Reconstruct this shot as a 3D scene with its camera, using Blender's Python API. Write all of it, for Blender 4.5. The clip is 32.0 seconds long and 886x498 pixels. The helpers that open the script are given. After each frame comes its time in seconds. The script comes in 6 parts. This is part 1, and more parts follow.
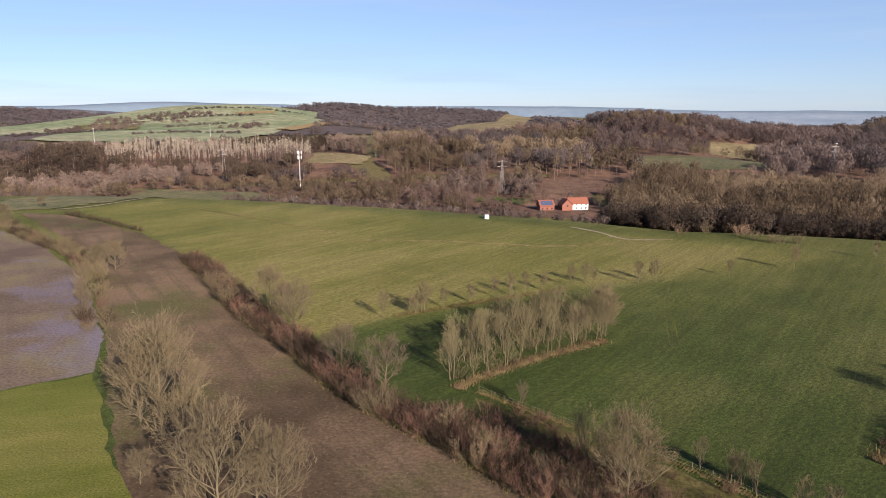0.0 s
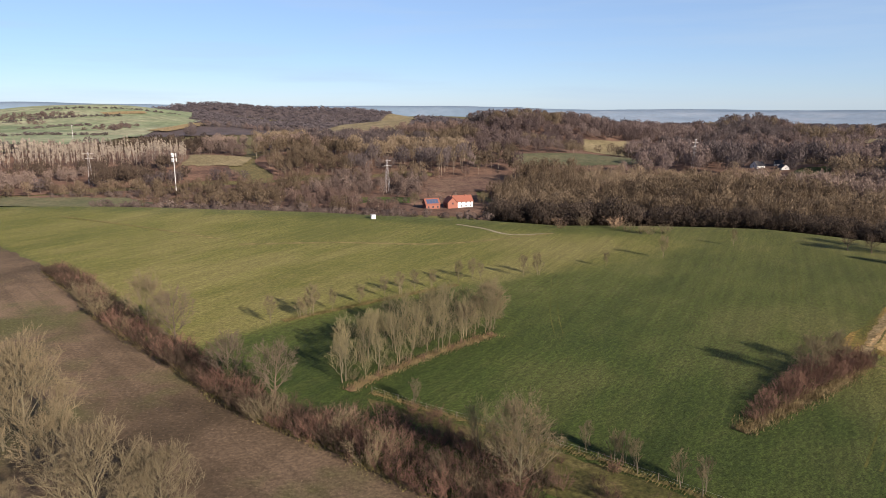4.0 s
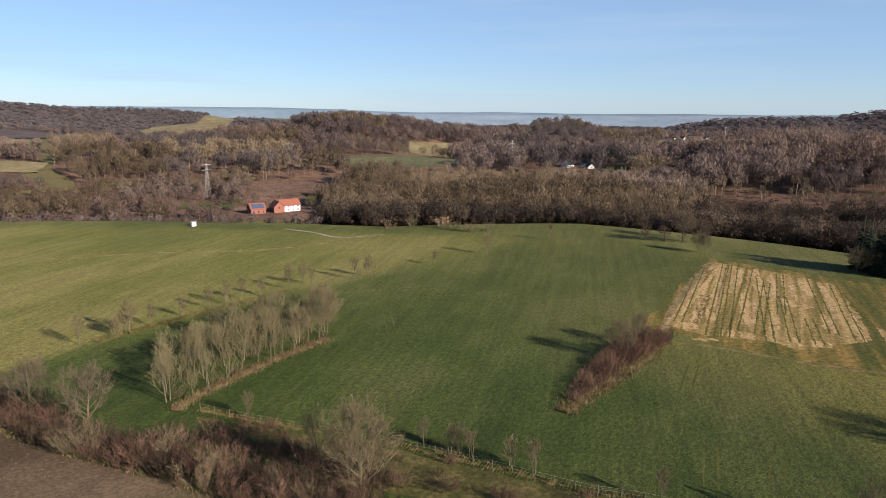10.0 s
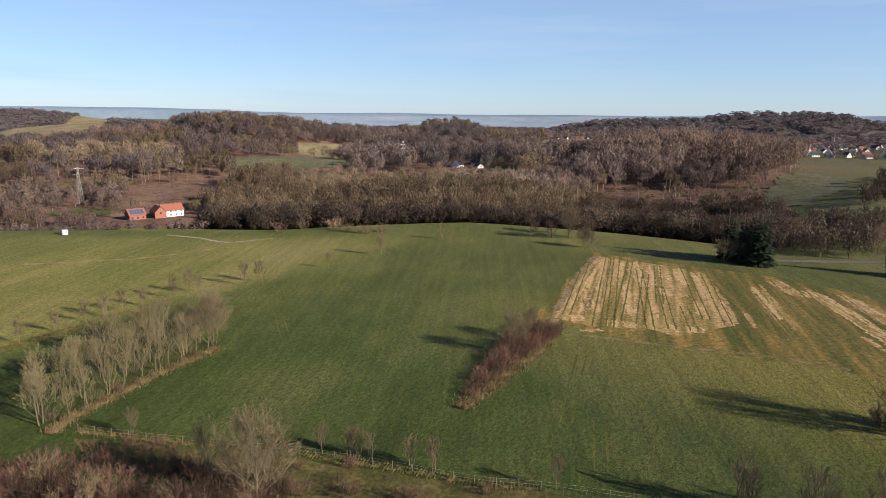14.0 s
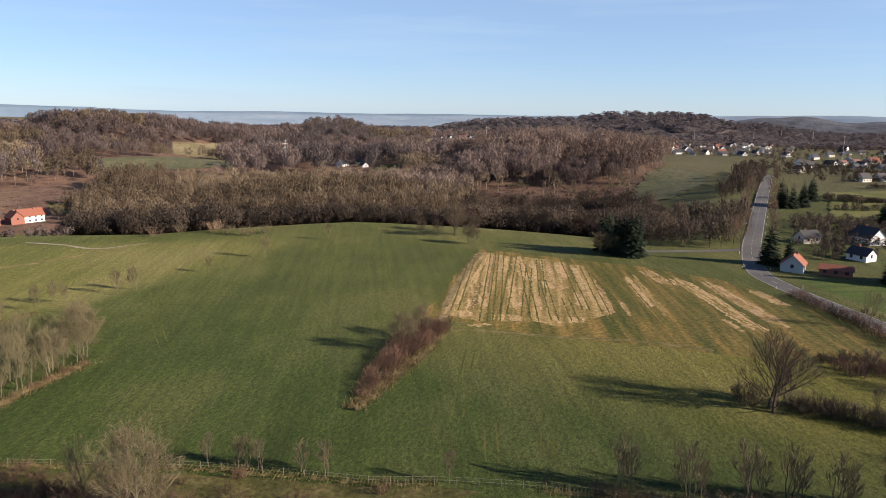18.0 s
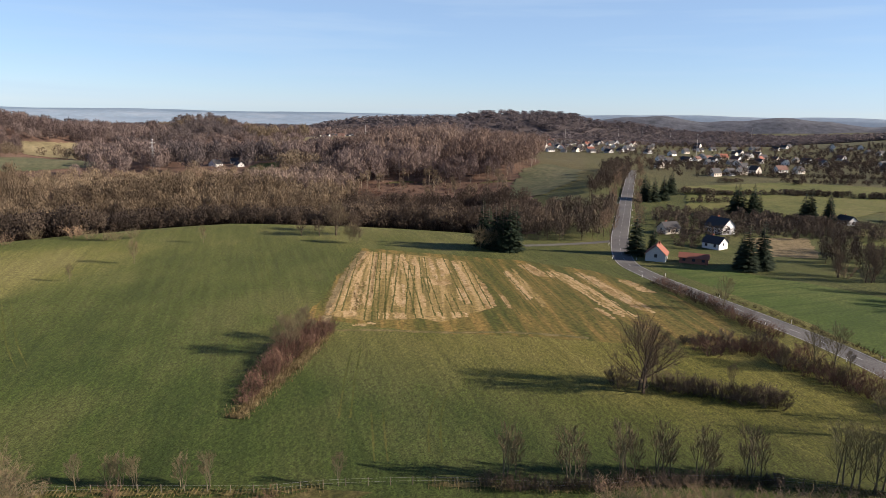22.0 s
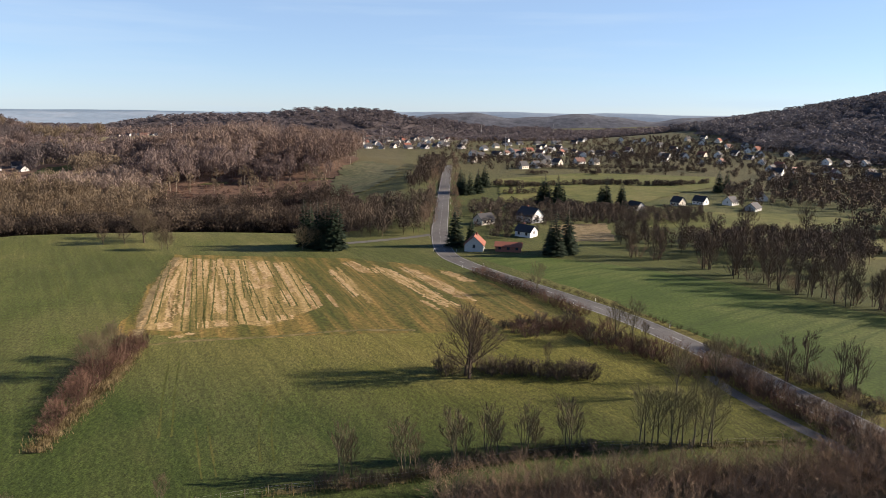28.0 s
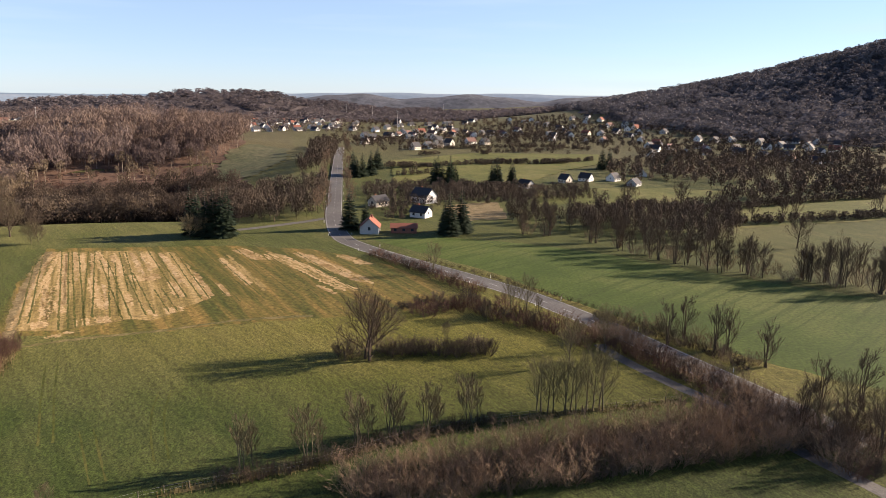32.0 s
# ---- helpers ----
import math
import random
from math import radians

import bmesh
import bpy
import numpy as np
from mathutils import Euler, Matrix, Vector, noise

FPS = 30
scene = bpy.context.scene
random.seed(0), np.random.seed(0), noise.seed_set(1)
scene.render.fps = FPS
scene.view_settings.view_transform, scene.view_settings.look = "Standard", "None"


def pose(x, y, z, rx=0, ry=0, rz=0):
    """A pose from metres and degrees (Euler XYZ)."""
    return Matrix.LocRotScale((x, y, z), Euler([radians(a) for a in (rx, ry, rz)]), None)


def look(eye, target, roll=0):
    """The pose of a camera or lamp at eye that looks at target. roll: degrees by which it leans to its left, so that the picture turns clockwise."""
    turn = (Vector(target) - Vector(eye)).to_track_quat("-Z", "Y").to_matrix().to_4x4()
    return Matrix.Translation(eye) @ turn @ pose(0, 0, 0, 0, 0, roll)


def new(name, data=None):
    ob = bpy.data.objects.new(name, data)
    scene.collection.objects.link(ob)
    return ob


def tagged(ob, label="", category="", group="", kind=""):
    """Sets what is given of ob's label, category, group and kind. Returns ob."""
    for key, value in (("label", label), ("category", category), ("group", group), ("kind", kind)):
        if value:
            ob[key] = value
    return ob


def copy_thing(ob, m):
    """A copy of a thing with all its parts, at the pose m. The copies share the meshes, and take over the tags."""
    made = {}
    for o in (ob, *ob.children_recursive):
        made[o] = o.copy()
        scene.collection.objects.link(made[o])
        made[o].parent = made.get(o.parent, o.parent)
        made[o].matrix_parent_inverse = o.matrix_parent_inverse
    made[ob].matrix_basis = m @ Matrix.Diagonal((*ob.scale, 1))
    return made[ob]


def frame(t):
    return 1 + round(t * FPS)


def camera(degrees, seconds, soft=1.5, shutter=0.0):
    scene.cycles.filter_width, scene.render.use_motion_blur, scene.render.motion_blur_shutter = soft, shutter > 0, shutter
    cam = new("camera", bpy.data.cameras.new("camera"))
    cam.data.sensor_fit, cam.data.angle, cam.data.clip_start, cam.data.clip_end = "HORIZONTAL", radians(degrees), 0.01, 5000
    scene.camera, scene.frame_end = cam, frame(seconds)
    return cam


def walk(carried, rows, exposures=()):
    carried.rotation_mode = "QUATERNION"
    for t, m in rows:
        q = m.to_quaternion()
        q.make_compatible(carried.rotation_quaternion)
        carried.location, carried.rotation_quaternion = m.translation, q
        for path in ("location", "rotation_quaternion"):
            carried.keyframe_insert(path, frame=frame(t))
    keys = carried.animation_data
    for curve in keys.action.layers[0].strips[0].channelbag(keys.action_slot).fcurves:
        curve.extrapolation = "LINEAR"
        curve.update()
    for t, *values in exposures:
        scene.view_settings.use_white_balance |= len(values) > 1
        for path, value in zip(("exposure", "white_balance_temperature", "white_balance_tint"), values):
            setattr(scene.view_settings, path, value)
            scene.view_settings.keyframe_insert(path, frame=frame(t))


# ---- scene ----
from mathutils.geometry import delaunay_2d_cdt

# ---- camera and its way ----
cam = camera(65.52, 32.0, soft=0.9)
PATH = [
    (0.0, pose(0, 0, 50, 78.10, -0.00, -0.00)),
    (1.0, pose(0, 0, 50, 78.09, -0.01, -2.34)),
    (2.0, pose(0, 0, 50, 78.10, 0.01, -4.77)),
    (3.0, pose(0, 0, 50, 78.10, 0.10, -7.18)),
    (3.5, pose(0, 0, 50, 78.08, 0.13, -8.35)),
    (5.5, pose(0, 0, 50, 78.07, -0.16, -13.17)),
    (6.0, pose(0, 0, 50, 78.12, -0.18, -14.39)),
    (7.0, pose(0, 0, 50, 78.15, -0.24, -16.81)),
    (8.0, pose(0, 0, 50, 78.19, -0.27, -19.21)),
    (9.0, pose(0, 0, 50, 78.20, -0.32, -21.59)),
    (10.0, pose(0, 0, 50, 78.27, -0.38, -23.77)),
    (11.0, pose(0, 0, 50, 78.32, -0.40, -25.91)),
    (12.0, pose(0, 0, 50, 78.36, -0.47, -28.05)),
    (13.0, pose(0, 0, 50, 78.38, -0.49, -30.31)),
    (14.0, pose(0, 0, 50, 78.40, -0.54, -32.76)),
    (14.5, pose(0, 0, 50, 78.42, -0.57, -34.02)),
    (16.5, pose(0, 0, 50, 78.44, -0.67, -38.65)),
    (17.0, pose(0, 0, 50, 78.43, -0.73, -39.84)),
    (18.0, pose(0, 0, 50, 78.42, -0.85, -42.24)),
    (19.0, pose(0, 0, 50, 78.44, -0.99, -44.65)),
    (20.0, pose(0, 0, 50, 78.47, -1.08, -47.11)),
    (21.0, pose(0, 0, 50, 78.47, -1.13, -49.60)),
    (22.0, pose(0, 0, 50, 78.46, -1.17, -52.12)),
    (23.0, pose(0, 0, 50, 78.45, -1.15, -54.64)),
    (24.0, pose(0, 0, 50, 78.43, -1.08, -57.16)),
    (25.0, pose(0, 0, 50, 78.44, -1.02, -59.68)),
    (25.5, pose(0, 0, 50, 78.43, -1.04, -60.90)),
    (27.5, pose(0, 0, 50, 78.48, -1.06, -65.78)),
    (28.0, pose(0, 0, 50, 78.51, -1.04, -67.05)),
    (29.0, pose(0, 0, 50, 78.55, -0.96, -69.39)),
    (30.0, pose(0, 0, 50, 78.52, -0.93, -71.54)),
    (30.5, pose(0, 0, 50, 78.24, -0.91, -72.64)),
    (31.0, pose(0, 0, 50, 77.84, -0.89, -73.71)),
    (31.5, pose(0, 0, 50, 77.47, -0.84, -74.83)),
    (32.0, pose(0, 0, 50, 77.13, -0.80, -75.95)),
]
walk(cam, PATH, [(0, 1.30, 5950, 21), (9, 1.29, 5850, 14), (19, 1.44, 5950, 16), (28, 1.54, 6050, 16), (32, 1.74, 6350, 19)])

# ---- light ----
SUN_AZ, SUN_EL = 150.0, 21.5
sun = new("sun", bpy.data.lights.new("sun", "SUN"))
sun.data.energy, sun.data.angle, sun.data.color = 5.0, radians(0.6), (1.0, 0.83, 0.61)
s_dir = Vector((math.sin(radians(SUN_AZ)), math.cos(radians(SUN_AZ)), math.tan(radians(SUN_EL))))
sun.matrix_world = look(s_dir * 100, (0, 0, 0))
world = bpy.data.worlds.new("sky")
scene.world = world
world.use_nodes = True
wn, wl = world.node_tree.nodes, world.node_tree.links
sky = wn.new("ShaderNodeTexSky")
sky.sky_type, sky.sun_disc = "NISHITA", False
sky.sun_elevation, sky.sun_rotation = radians(SUN_EL), radians(SUN_AZ)
sky.air_density, sky.dust_density, sky.ozone_density, sky.altitude = 0.8, 0.1, 4.5, 200
# a thin veil of high cloud and haze low over the horizon
w_at = wn.new("ShaderNodeTexCoord")
w_map = wn.new("ShaderNodeMapping")
w_map.inputs["Scale"].default_value = (2.0, 2.0, 26.0)
wl.new(w_at.outputs["Generated"], w_map.inputs[0])
w_noise = wn.new("ShaderNodeTexNoise")
w_noise.inputs["Scale"].default_value, w_noise.inputs["Detail"].default_value = 1.6, 7
wl.new(w_map.outputs[0], w_noise.inputs["Vector"])
w_cloud = wn.new("ShaderNodeMapRange")
for k, v in ((1, 0.5), (2, 0.78), (3, 0.42), (4, 0.66)):
    w_cloud.inputs[k].default_value = v
wl.new(w_noise.outputs[0], w_cloud.inputs[0])
w_sep = wn.new("ShaderNodeSeparateXYZ")
wl.new(w_at.outputs["Generated"], w_sep.inputs[0])
w_high = wn.new("ShaderNodeMapRange")
for k, v in ((1, 0.25), (2, 0.6), (3, 1.0), (4, 0.0)):
    w_high.inputs[k].default_value = v
wl.new(w_sep.outputs[2], w_high.inputs[0])
w_fac = wn.new("ShaderNodeMath")
w_fac.operation = "MULTIPLY"
wl.new(w_cloud.outputs[0], w_fac.inputs[0])
wl.new(w_high.outputs[0], w_fac.inputs[1])
w_mix = wn.new("ShaderNodeMix")
w_mix.data_type = "RGBA"
w_mix.inputs[7].default_value = (4.2, 5.25, 5.9, 1)
wl.new(w_fac.outputs[0], w_mix.inputs[0])
wl.new(sky.outputs[0], w_mix.inputs[6])
wl.new(w_mix.outputs[2], wn["Background"].inputs[0])
wn["Background"].inputs[1].default_value = 0.051


# ---- materials ----
def nodes_of(name):
    m = bpy.data.materials.new(name)
    m.use_nodes = True
    return m, m.node_tree.nodes, m.node_tree.links


def ramp(n, l, src, stops):
    r = n.new("ShaderNodeValToRGB")
    e = r.color_ramp.elements
    while len(e) < len(stops):
        e.new(0.5)
    for k, (p, c) in zip(e, stops):
        k.position, k.color = p, (*c, 1)
    l.new(src, r.inputs[0])
    return r.outputs[0]


def noise_at(n, l, scale, detail=4, rough=0.6, ratio=None, bearing=0.0):
    """Noise over the ground, drawn out by the ratio along a bearing."""
    tc = n.new("ShaderNodeTexCoord")
    out = tc.outputs["Object"]
    if ratio:
        mp = n.new("ShaderNodeMapping")
        mp.vector_type = "TEXTURE"
        mp.inputs["Rotation"].default_value[2] = radians(90 - bearing)
        mp.inputs["Scale"].default_value = (ratio, 1, 1)
        l.new(out, mp.inputs[0])
        out = mp.outputs[0]
    t = n.new("ShaderNodeTexNoise")
    t.inputs["Scale"].default_value, t.inputs["Detail"].default_value, t.inputs["Roughness"].default_value = scale, detail, rough
    l.new(out, t.inputs["Vector"])
    return t.outputs[0]


def blend(n, l, fac, a, b, how="MIX"):
    m = n.new("ShaderNodeMix")
    m.data_type, m.blend_type = "RGBA", how
    for k, v in ((0, fac), (6, a), (7, b)):
        if isinstance(v, (float, int)):
            m.inputs[k].default_value = v
        elif isinstance(v, tuple):
            m.inputs[k].default_value = (*v, 1)
        else:
            l.new(v, m.inputs[k])
    return m.outputs[2]


def finish(n, l, color, rough=0.9, bump=None, strength=0.3, distance=0.1, metal=0.0):
    b = n["Principled BSDF"]
    if isinstance(color, tuple):
        b.inputs["Base Color"].default_value = (*color, 1)
    else:
        l.new(color, b.inputs["Base Color"])
    if isinstance(rough, float):
        b.inputs["Roughness"].default_value = rough
    else:
        l.new(rough, b.inputs["Roughness"])
    b.inputs["Metallic"].default_value = metal
    b.inputs["Specular IOR Level"].default_value = 0.15 if rough == 0.95 else 0.25
    if rough == 0.95:
        b.inputs["Diffuse Roughness"].default_value = 0.3
    if bump is not None:
        k = n.new("ShaderNodeBump")
        k.inputs["Strength"].default_value, k.inputs["Distance"].default_value = strength, distance
        l.new(bump, k.inputs["Height"])
        l.new(k.outputs[0], b.inputs["Normal"])


def toned(color, k=0.86):
    return tuple(v * k for v in color)


def mottled(name, dark, mid, light, big=0.02, fine=1.5, rough=0.95, strength=0.4, distance=0.15, ratio=None, bearing=0.0, grain=0.4, middle=0.4):
    """A surface that varies at three scales, with fine relief."""
    dark, mid, light = toned(dark), toned(mid), toned(light)
    m, n, l = nodes_of(name)
    a = noise_at(n, l, big, 6, 0.65, ratio, bearing)
    b = noise_at(n, l, (big * fine) ** 0.5, 5, 0.65, ratio, bearing)
    f = noise_at(n, l, fine, 5, 0.75)
    ca = ramp(n, l, a, [(0.40, dark), (0.5, mid), (0.60, light)])
    cb = ramp(n, l, b, [(0.38, dark), (0.5, mid), (0.62, light)])
    cf = ramp(n, l, f, [(0.34, (1 - grain,) * 3), (0.66, (1 + grain,) * 3)])
    finish(n, l, blend(n, l, 1.0, blend(n, l, middle, ca, cb), cf, "MULTIPLY"), rough, f, strength, distance)
    return m


def meadow(name, green, pale, sunlit):
    """Grassland in three tones, which the ground's own attributes call up, partly as painted light, with tussocks and
    mowing lines.
    """
    m, n, l = nodes_of(name)
    a = noise_at(n, l, 0.02, 6, 0.65, 2.0, 38)
    b = noise_at(n, l, 0.22, 5, 0.65, 2.5, 52)
    tones = []
    for lo, mid, hi in [[toned(c) for c in k] for k in (green, pale, sunlit)]:
        tones.append(blend(n, l, 0.27, ramp(n, l, a, [(0.40, lo), (0.5, mid), (0.60, hi)]), ramp(n, l, b, [(0.36, lo), (0.5, mid), (0.64, hi)])))
    c = tones[0]
    for key, tone in (("pale", tones[1]), ("sunlit", tones[2]), ("dull", (0.078, 0.068, 0.030))):
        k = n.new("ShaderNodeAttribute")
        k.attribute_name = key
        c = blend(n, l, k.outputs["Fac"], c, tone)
    f = noise_at(n, l, 3.2, 5, 0.8)
    g = noise_at(n, l, 1.5, 4, 0.75, 1.8, 50)
    w = noise_at(n, l, 0.5, 3, 0.6, 30, 36)
    for src, lo, hi, k in ((f, 0.36, 0.64, 0.65), (g, 0.38, 0.62, 0.36), (w, 0.4, 0.6, 0.10)):
        c = blend(n, l, 1.0, c, ramp(n, l, src, [(lo, (1 - k,) * 3), (hi, (1 + k,) * 3)]), "MULTIPLY")
    finish(n, l, c, 0.95, f, 0.5, 0.2)
    return m


def with_rows(name, dark, mid, light, row, turn, amount=0.5, big=0.015, fine=1.2, patch=None, patch_scale=0.022, clods=0.0):
    """A tilled or drilled field: mottled ground with uneven streaks at the given bearing; patch: colour of large stains."""
    dark, mid, light, row = toned(dark), toned(mid), toned(light), toned(row)
    m, n, l = nodes_of(name)
    a = noise_at(n, l, big, 6, 0.65)
    f = noise_at(n, l, fine, 5, 0.75)
    c = ramp(n, l, a, [(0.40, dark), (0.5, mid), (0.60, light)])
    w = noise_at(n, l, 0.35, 3, 0.6, 30, turn)
    wr = ramp(n, l, w, [(0.5, (0, 0, 0)), (0.62, (amount,) * 3)])
    c = blend(n, l, wr, c, row)
    if patch:
        p = noise_at(n, l, patch_scale, 5, 0.6)
        pr = ramp(n, l, p, [(0.52, (0, 0, 0)), (0.62, (0.8,) * 3)])
        c = blend(n, l, pr, c, patch)
    cf = ramp(n, l, f, [(0.34, (0.62,) * 3), (0.66, (1.38,) * 3)])
    c = blend(n, l, 1.0, c, cf, "MULTIPLY")
    if clods:
        s = noise_at(n, l, 1.7, 3, 0.8)
        c = blend(n, l, ramp(n, l, s, [(0.60, (0, 0, 0)), (0.66, (clods,) * 3)]), c, tuple(v * 2.1 for v in light))
        c = blend(n, l, ramp(n, l, s, [(0.34, (clods,) * 3), (0.40, (0, 0, 0))]), c, tuple(v * 0.35 for v in dark))
    finish(n, l, c, 0.95, f, 0.5, 0.15)
    return m


def bark(name, dark, light, sheer=0.0):
    """Bark and twigs: a tone for each tree, and one for each branch; sheer: how much light a spray of thin twigs lets through."""
    dark, light = toned(dark), toned(light)
    m, n, l = nodes_of(name)
    at = n.new("ShaderNodeAttribute")
    at.attribute_name = "tone"
    g = n.new("ShaderNodeNewGeometry")
    oi = n.new("ShaderNodeObjectInfo")
    c1 = blend(n, l, at.outputs["Fac"], dark, light)
    r = ramp(n, l, g.outputs["Random Per Island"], [(0.0, (0.88,) * 3), (1.0, (1.12,) * 3)])
    o = ramp(n, l, oi.outputs["Random"], [(0.0, (0.8, 0.8, 0.82)), (1.0, (1.18, 1.14, 1.1))])
    c = blend(n, l, 1.0, blend(n, l, 1.0, c1, r, "MULTIPLY"), o, "MULTIPLY")
    finish(n, l, c, 0.95)
    if sheer:
        thin, mix = n.new("ShaderNodeBsdfTranslucent"), n.new("ShaderNodeMixShader")
        mix.inputs[0].default_value = sheer
        l.new(c, thin.inputs["Color"])
        l.new(n["Principled BSDF"].outputs[0], mix.inputs[1])
        l.new(thin.outputs[0], mix.inputs[2])
        l.new(mix.outputs[0], n["Material Output"].inputs["Surface"])
    return m


def plain(name, color, rough=0.7, metal=0.0, vary=0.15, fine=3.0):
    m, n, l = nodes_of(name)
    f = noise_at(n, l, fine, 4)
    lo, hi = tuple(max(0, v * (1 - vary)) for v in color), tuple(min(1, v * (1 + vary)) for v in color)
    finish(n, l, ramp(n, l, f, [(0.3, lo), (0.7, hi)]), rough, f, 0.1, 0.02, metal)
    return m


GRASS = meadow("meadow_grass", ((0.025, 0.039, 0.0075), (0.039, 0.055, 0.011), (0.068, 0.076, 0.022)),
               ((0.074, 0.080, 0.018), (0.099, 0.099, 0.025), (0.140, 0.126, 0.044)), ((0.084, 0.083, 0.012), (0.115, 0.107, 0.019), (0.156, 0.133, 0.034)))
GRASS_PALE = mottled("pale_meadow_grass", (0.060, 0.073, 0.012), (0.082, 0.093, 0.017), (0.120, 0.116, 0.032), 0.016, 3.0, strength=0.4, ratio=3.0, bearing=70, grain=0.5, middle=0.3)
GRASS_RUT = mottled("trodden_grass", (0.036, 0.044, 0.007), (0.052, 0.062, 0.010), (0.090, 0.086, 0.022), 0.05, 1.1)
ROUGH_GRASS = mottled("rough_bank_grass", (0.036, 0.038, 0.010), (0.062, 0.058, 0.017), (0.108, 0.088, 0.036), 0.12, 1.3, grain=0.55)
THIN_CROP = mottled("thin_crop", (0.0585, 0.0663, 0.0312), (0.0819, 0.08424, 0.0429), (0.117, 0.1053, 0.0585), 0.015, 0.3)
# greens greyed and paled in colour, for haze over the distant hill
HILL_GREEN = mottled("hill_fields", (0.105, 0.135, 0.073), (0.142, 0.172, 0.097), (0.205, 0.202, 0.135), 0.006, 0.05, ratio=3, bearing=70)
GRASS_LUSH = mottled("pasture_grass", (0.070, 0.082, 0.015), (0.105, 0.110, 0.023), (0.150, 0.135, 0.042), 0.03, 1.1, strength=0.5)
FIELD_DRY = mottled("dry_field", (0.105, 0.090, 0.048), (0.145, 0.122, 0.066), (0.19, 0.160, 0.092), 0.02, 0.4)
STRAW_BED_M = mottled("straw_litter", (0.085, 0.078, 0.018), (0.20, 0.142, 0.046), (0.33, 0.235, 0.10), 0.16, 0.9, ratio=22, bearing=50, middle=0.75, grain=0.5)
GRASS_DRY = mottled("old_grass", (0.0585, 0.0702, 0.01872), (0.0936, 0.0975, 0.0312), (0.1482, 0.1287, 0.0546), 0.03, 1.1, strength=0.5)
CROP = with_rows("young_crop", (0.042, 0.070, 0.009), (0.060, 0.090, 0.014), (0.090, 0.110, 0.024), (0.040, 0.062, 0.010), 122, 0.7)
SOIL = with_rows("ploughed_soil", (0.048, 0.035, 0.021), (0.082, 0.059, 0.037), (0.125, 0.090, 0.058), (0.052, 0.039, 0.024), -32, 0.4, 0.02, 1.6, (0.050, 0.053, 0.018), 0.022, 0.4)
SOIL_WET = with_rows("wet_soil", (0.075, 0.057, 0.044), (0.105, 0.082, 0.062), (0.118, 0.103, 0.058), (0.075, 0.061, 0.050), -32, 0.3, 0.025, 1.6, (0.098, 0.090, 0.125), 0.018)
STUBBLE_M = mottled("weedy_stubble", (0.045, 0.056, 0.010), (0.105, 0.088, 0.019), (0.22, 0.142, 0.040), 0.10, 0.9, ratio=14, bearing=45, middle=0.7, grain=0.5)
def patchy(name, base, lights, fac_scale):
    """Straw lying in broken patches over weeds."""
    m, n, l = nodes_of(name)
    f = noise_at(n, l, 1.1, 5, 0.7)
    g = noise_at(n, l, fac_scale, 5, 0.65, 9, 45)
    c1 = ramp(n, l, f, [(0.3, base[0]), (0.7, base[1])])
    c2 = ramp(n, l, f, [(0.3, lights[0]), (0.5, lights[1]), (0.72, lights[2])])
    k = ramp(n, l, g, [(0.30, (0, 0, 0)), (0.50, (1, 1, 1))])
    finish(n, l, blend(n, l, k, c1, c2), 0.95, f, 0.5, 0.15)
    return m


STRAW = patchy("pale_straw", ((0.078, 0.0741, 0.0156), (0.1872, 0.1248, 0.0351)), ((0.21, 0.132, 0.048), (0.325, 0.225, 0.105), (0.47, 0.365, 0.225)), 0.45)
STRAW_OLD = mottled("dull_straw", (0.19, 0.122, 0.044), (0.30, 0.205, 0.092), (0.42, 0.315, 0.18), 0.08, 0.9)
SOFT_VERGE = mottled("straw_in_grass", (0.0663, 0.0663, 0.01872), (0.1248, 0.1053, 0.039), (0.2028, 0.156, 0.0702), 0.25, 1.5)
VERGE = mottled("dry_verge_grass", (0.1092, 0.0819, 0.0351), (0.1794, 0.1365, 0.0663), (0.2574, 0.1989, 0.1053), 0.3, 2.0)
LITTER = mottled("leaf_litter", (0.058, 0.036, 0.026), (0.098, 0.060, 0.042), (0.15, 0.094, 0.064), 0.03, 0.5)
HEATH = mottled("brown_field", (0.0663, 0.04056, 0.0312), (0.0936, 0.05928, 0.04368), (0.1248, 0.0858, 0.0585), 0.03, 0.4)
TARMAC = mottled("worn_asphalt", (0.0741, 0.06864, 0.06396), (0.0975, 0.09126, 0.08424), (0.1287, 0.1209, 0.1108), 0.05, 2.5, 0.75, 0.2, 0.02)
GRAVEL = mottled("pale_gravel", (0.1326, 0.1131, 0.0819), (0.195, 0.1677, 0.1248), (0.2574, 0.2262, 0.1794), 0.1, 2.5)
PAINT = plain("road_paint", (0.34, 0.34, 0.33))
BARK_NEAR = bark("grey_bark", (0.088, 0.078, 0.048), (0.190, 0.166, 0.105))
TWIG_NEAR = bark("pale_twigs", (0.085, 0.070, 0.042), (0.185, 0.153, 0.092))
TWIG_RED = bark("red_brown_twigs", (0.078, 0.046, 0.034), (0.175, 0.108, 0.078))
TWIG_BROWN = bark("brown_twigs", (0.155, 0.108, 0.070), (0.29, 0.212, 0.142))
TWIG_DARK = bark("dark_twigs", (0.062, 0.046, 0.033), (0.135, 0.102, 0.072))
# colour darkened to stand for shade inside hedges and wood edges
TWIG_SHADE = bark("shade_dark_twigs", (0.030, 0.021, 0.015), (0.075, 0.055, 0.038))
BARK_WOOD = bark("wood_trunks", (0.0936, 0.078, 0.0624), (0.2652, 0.2262, 0.1794))
BARK_PALE = bark("pale_beech_trunks", (0.085, 0.072, 0.058), (0.30, 0.26, 0.205))
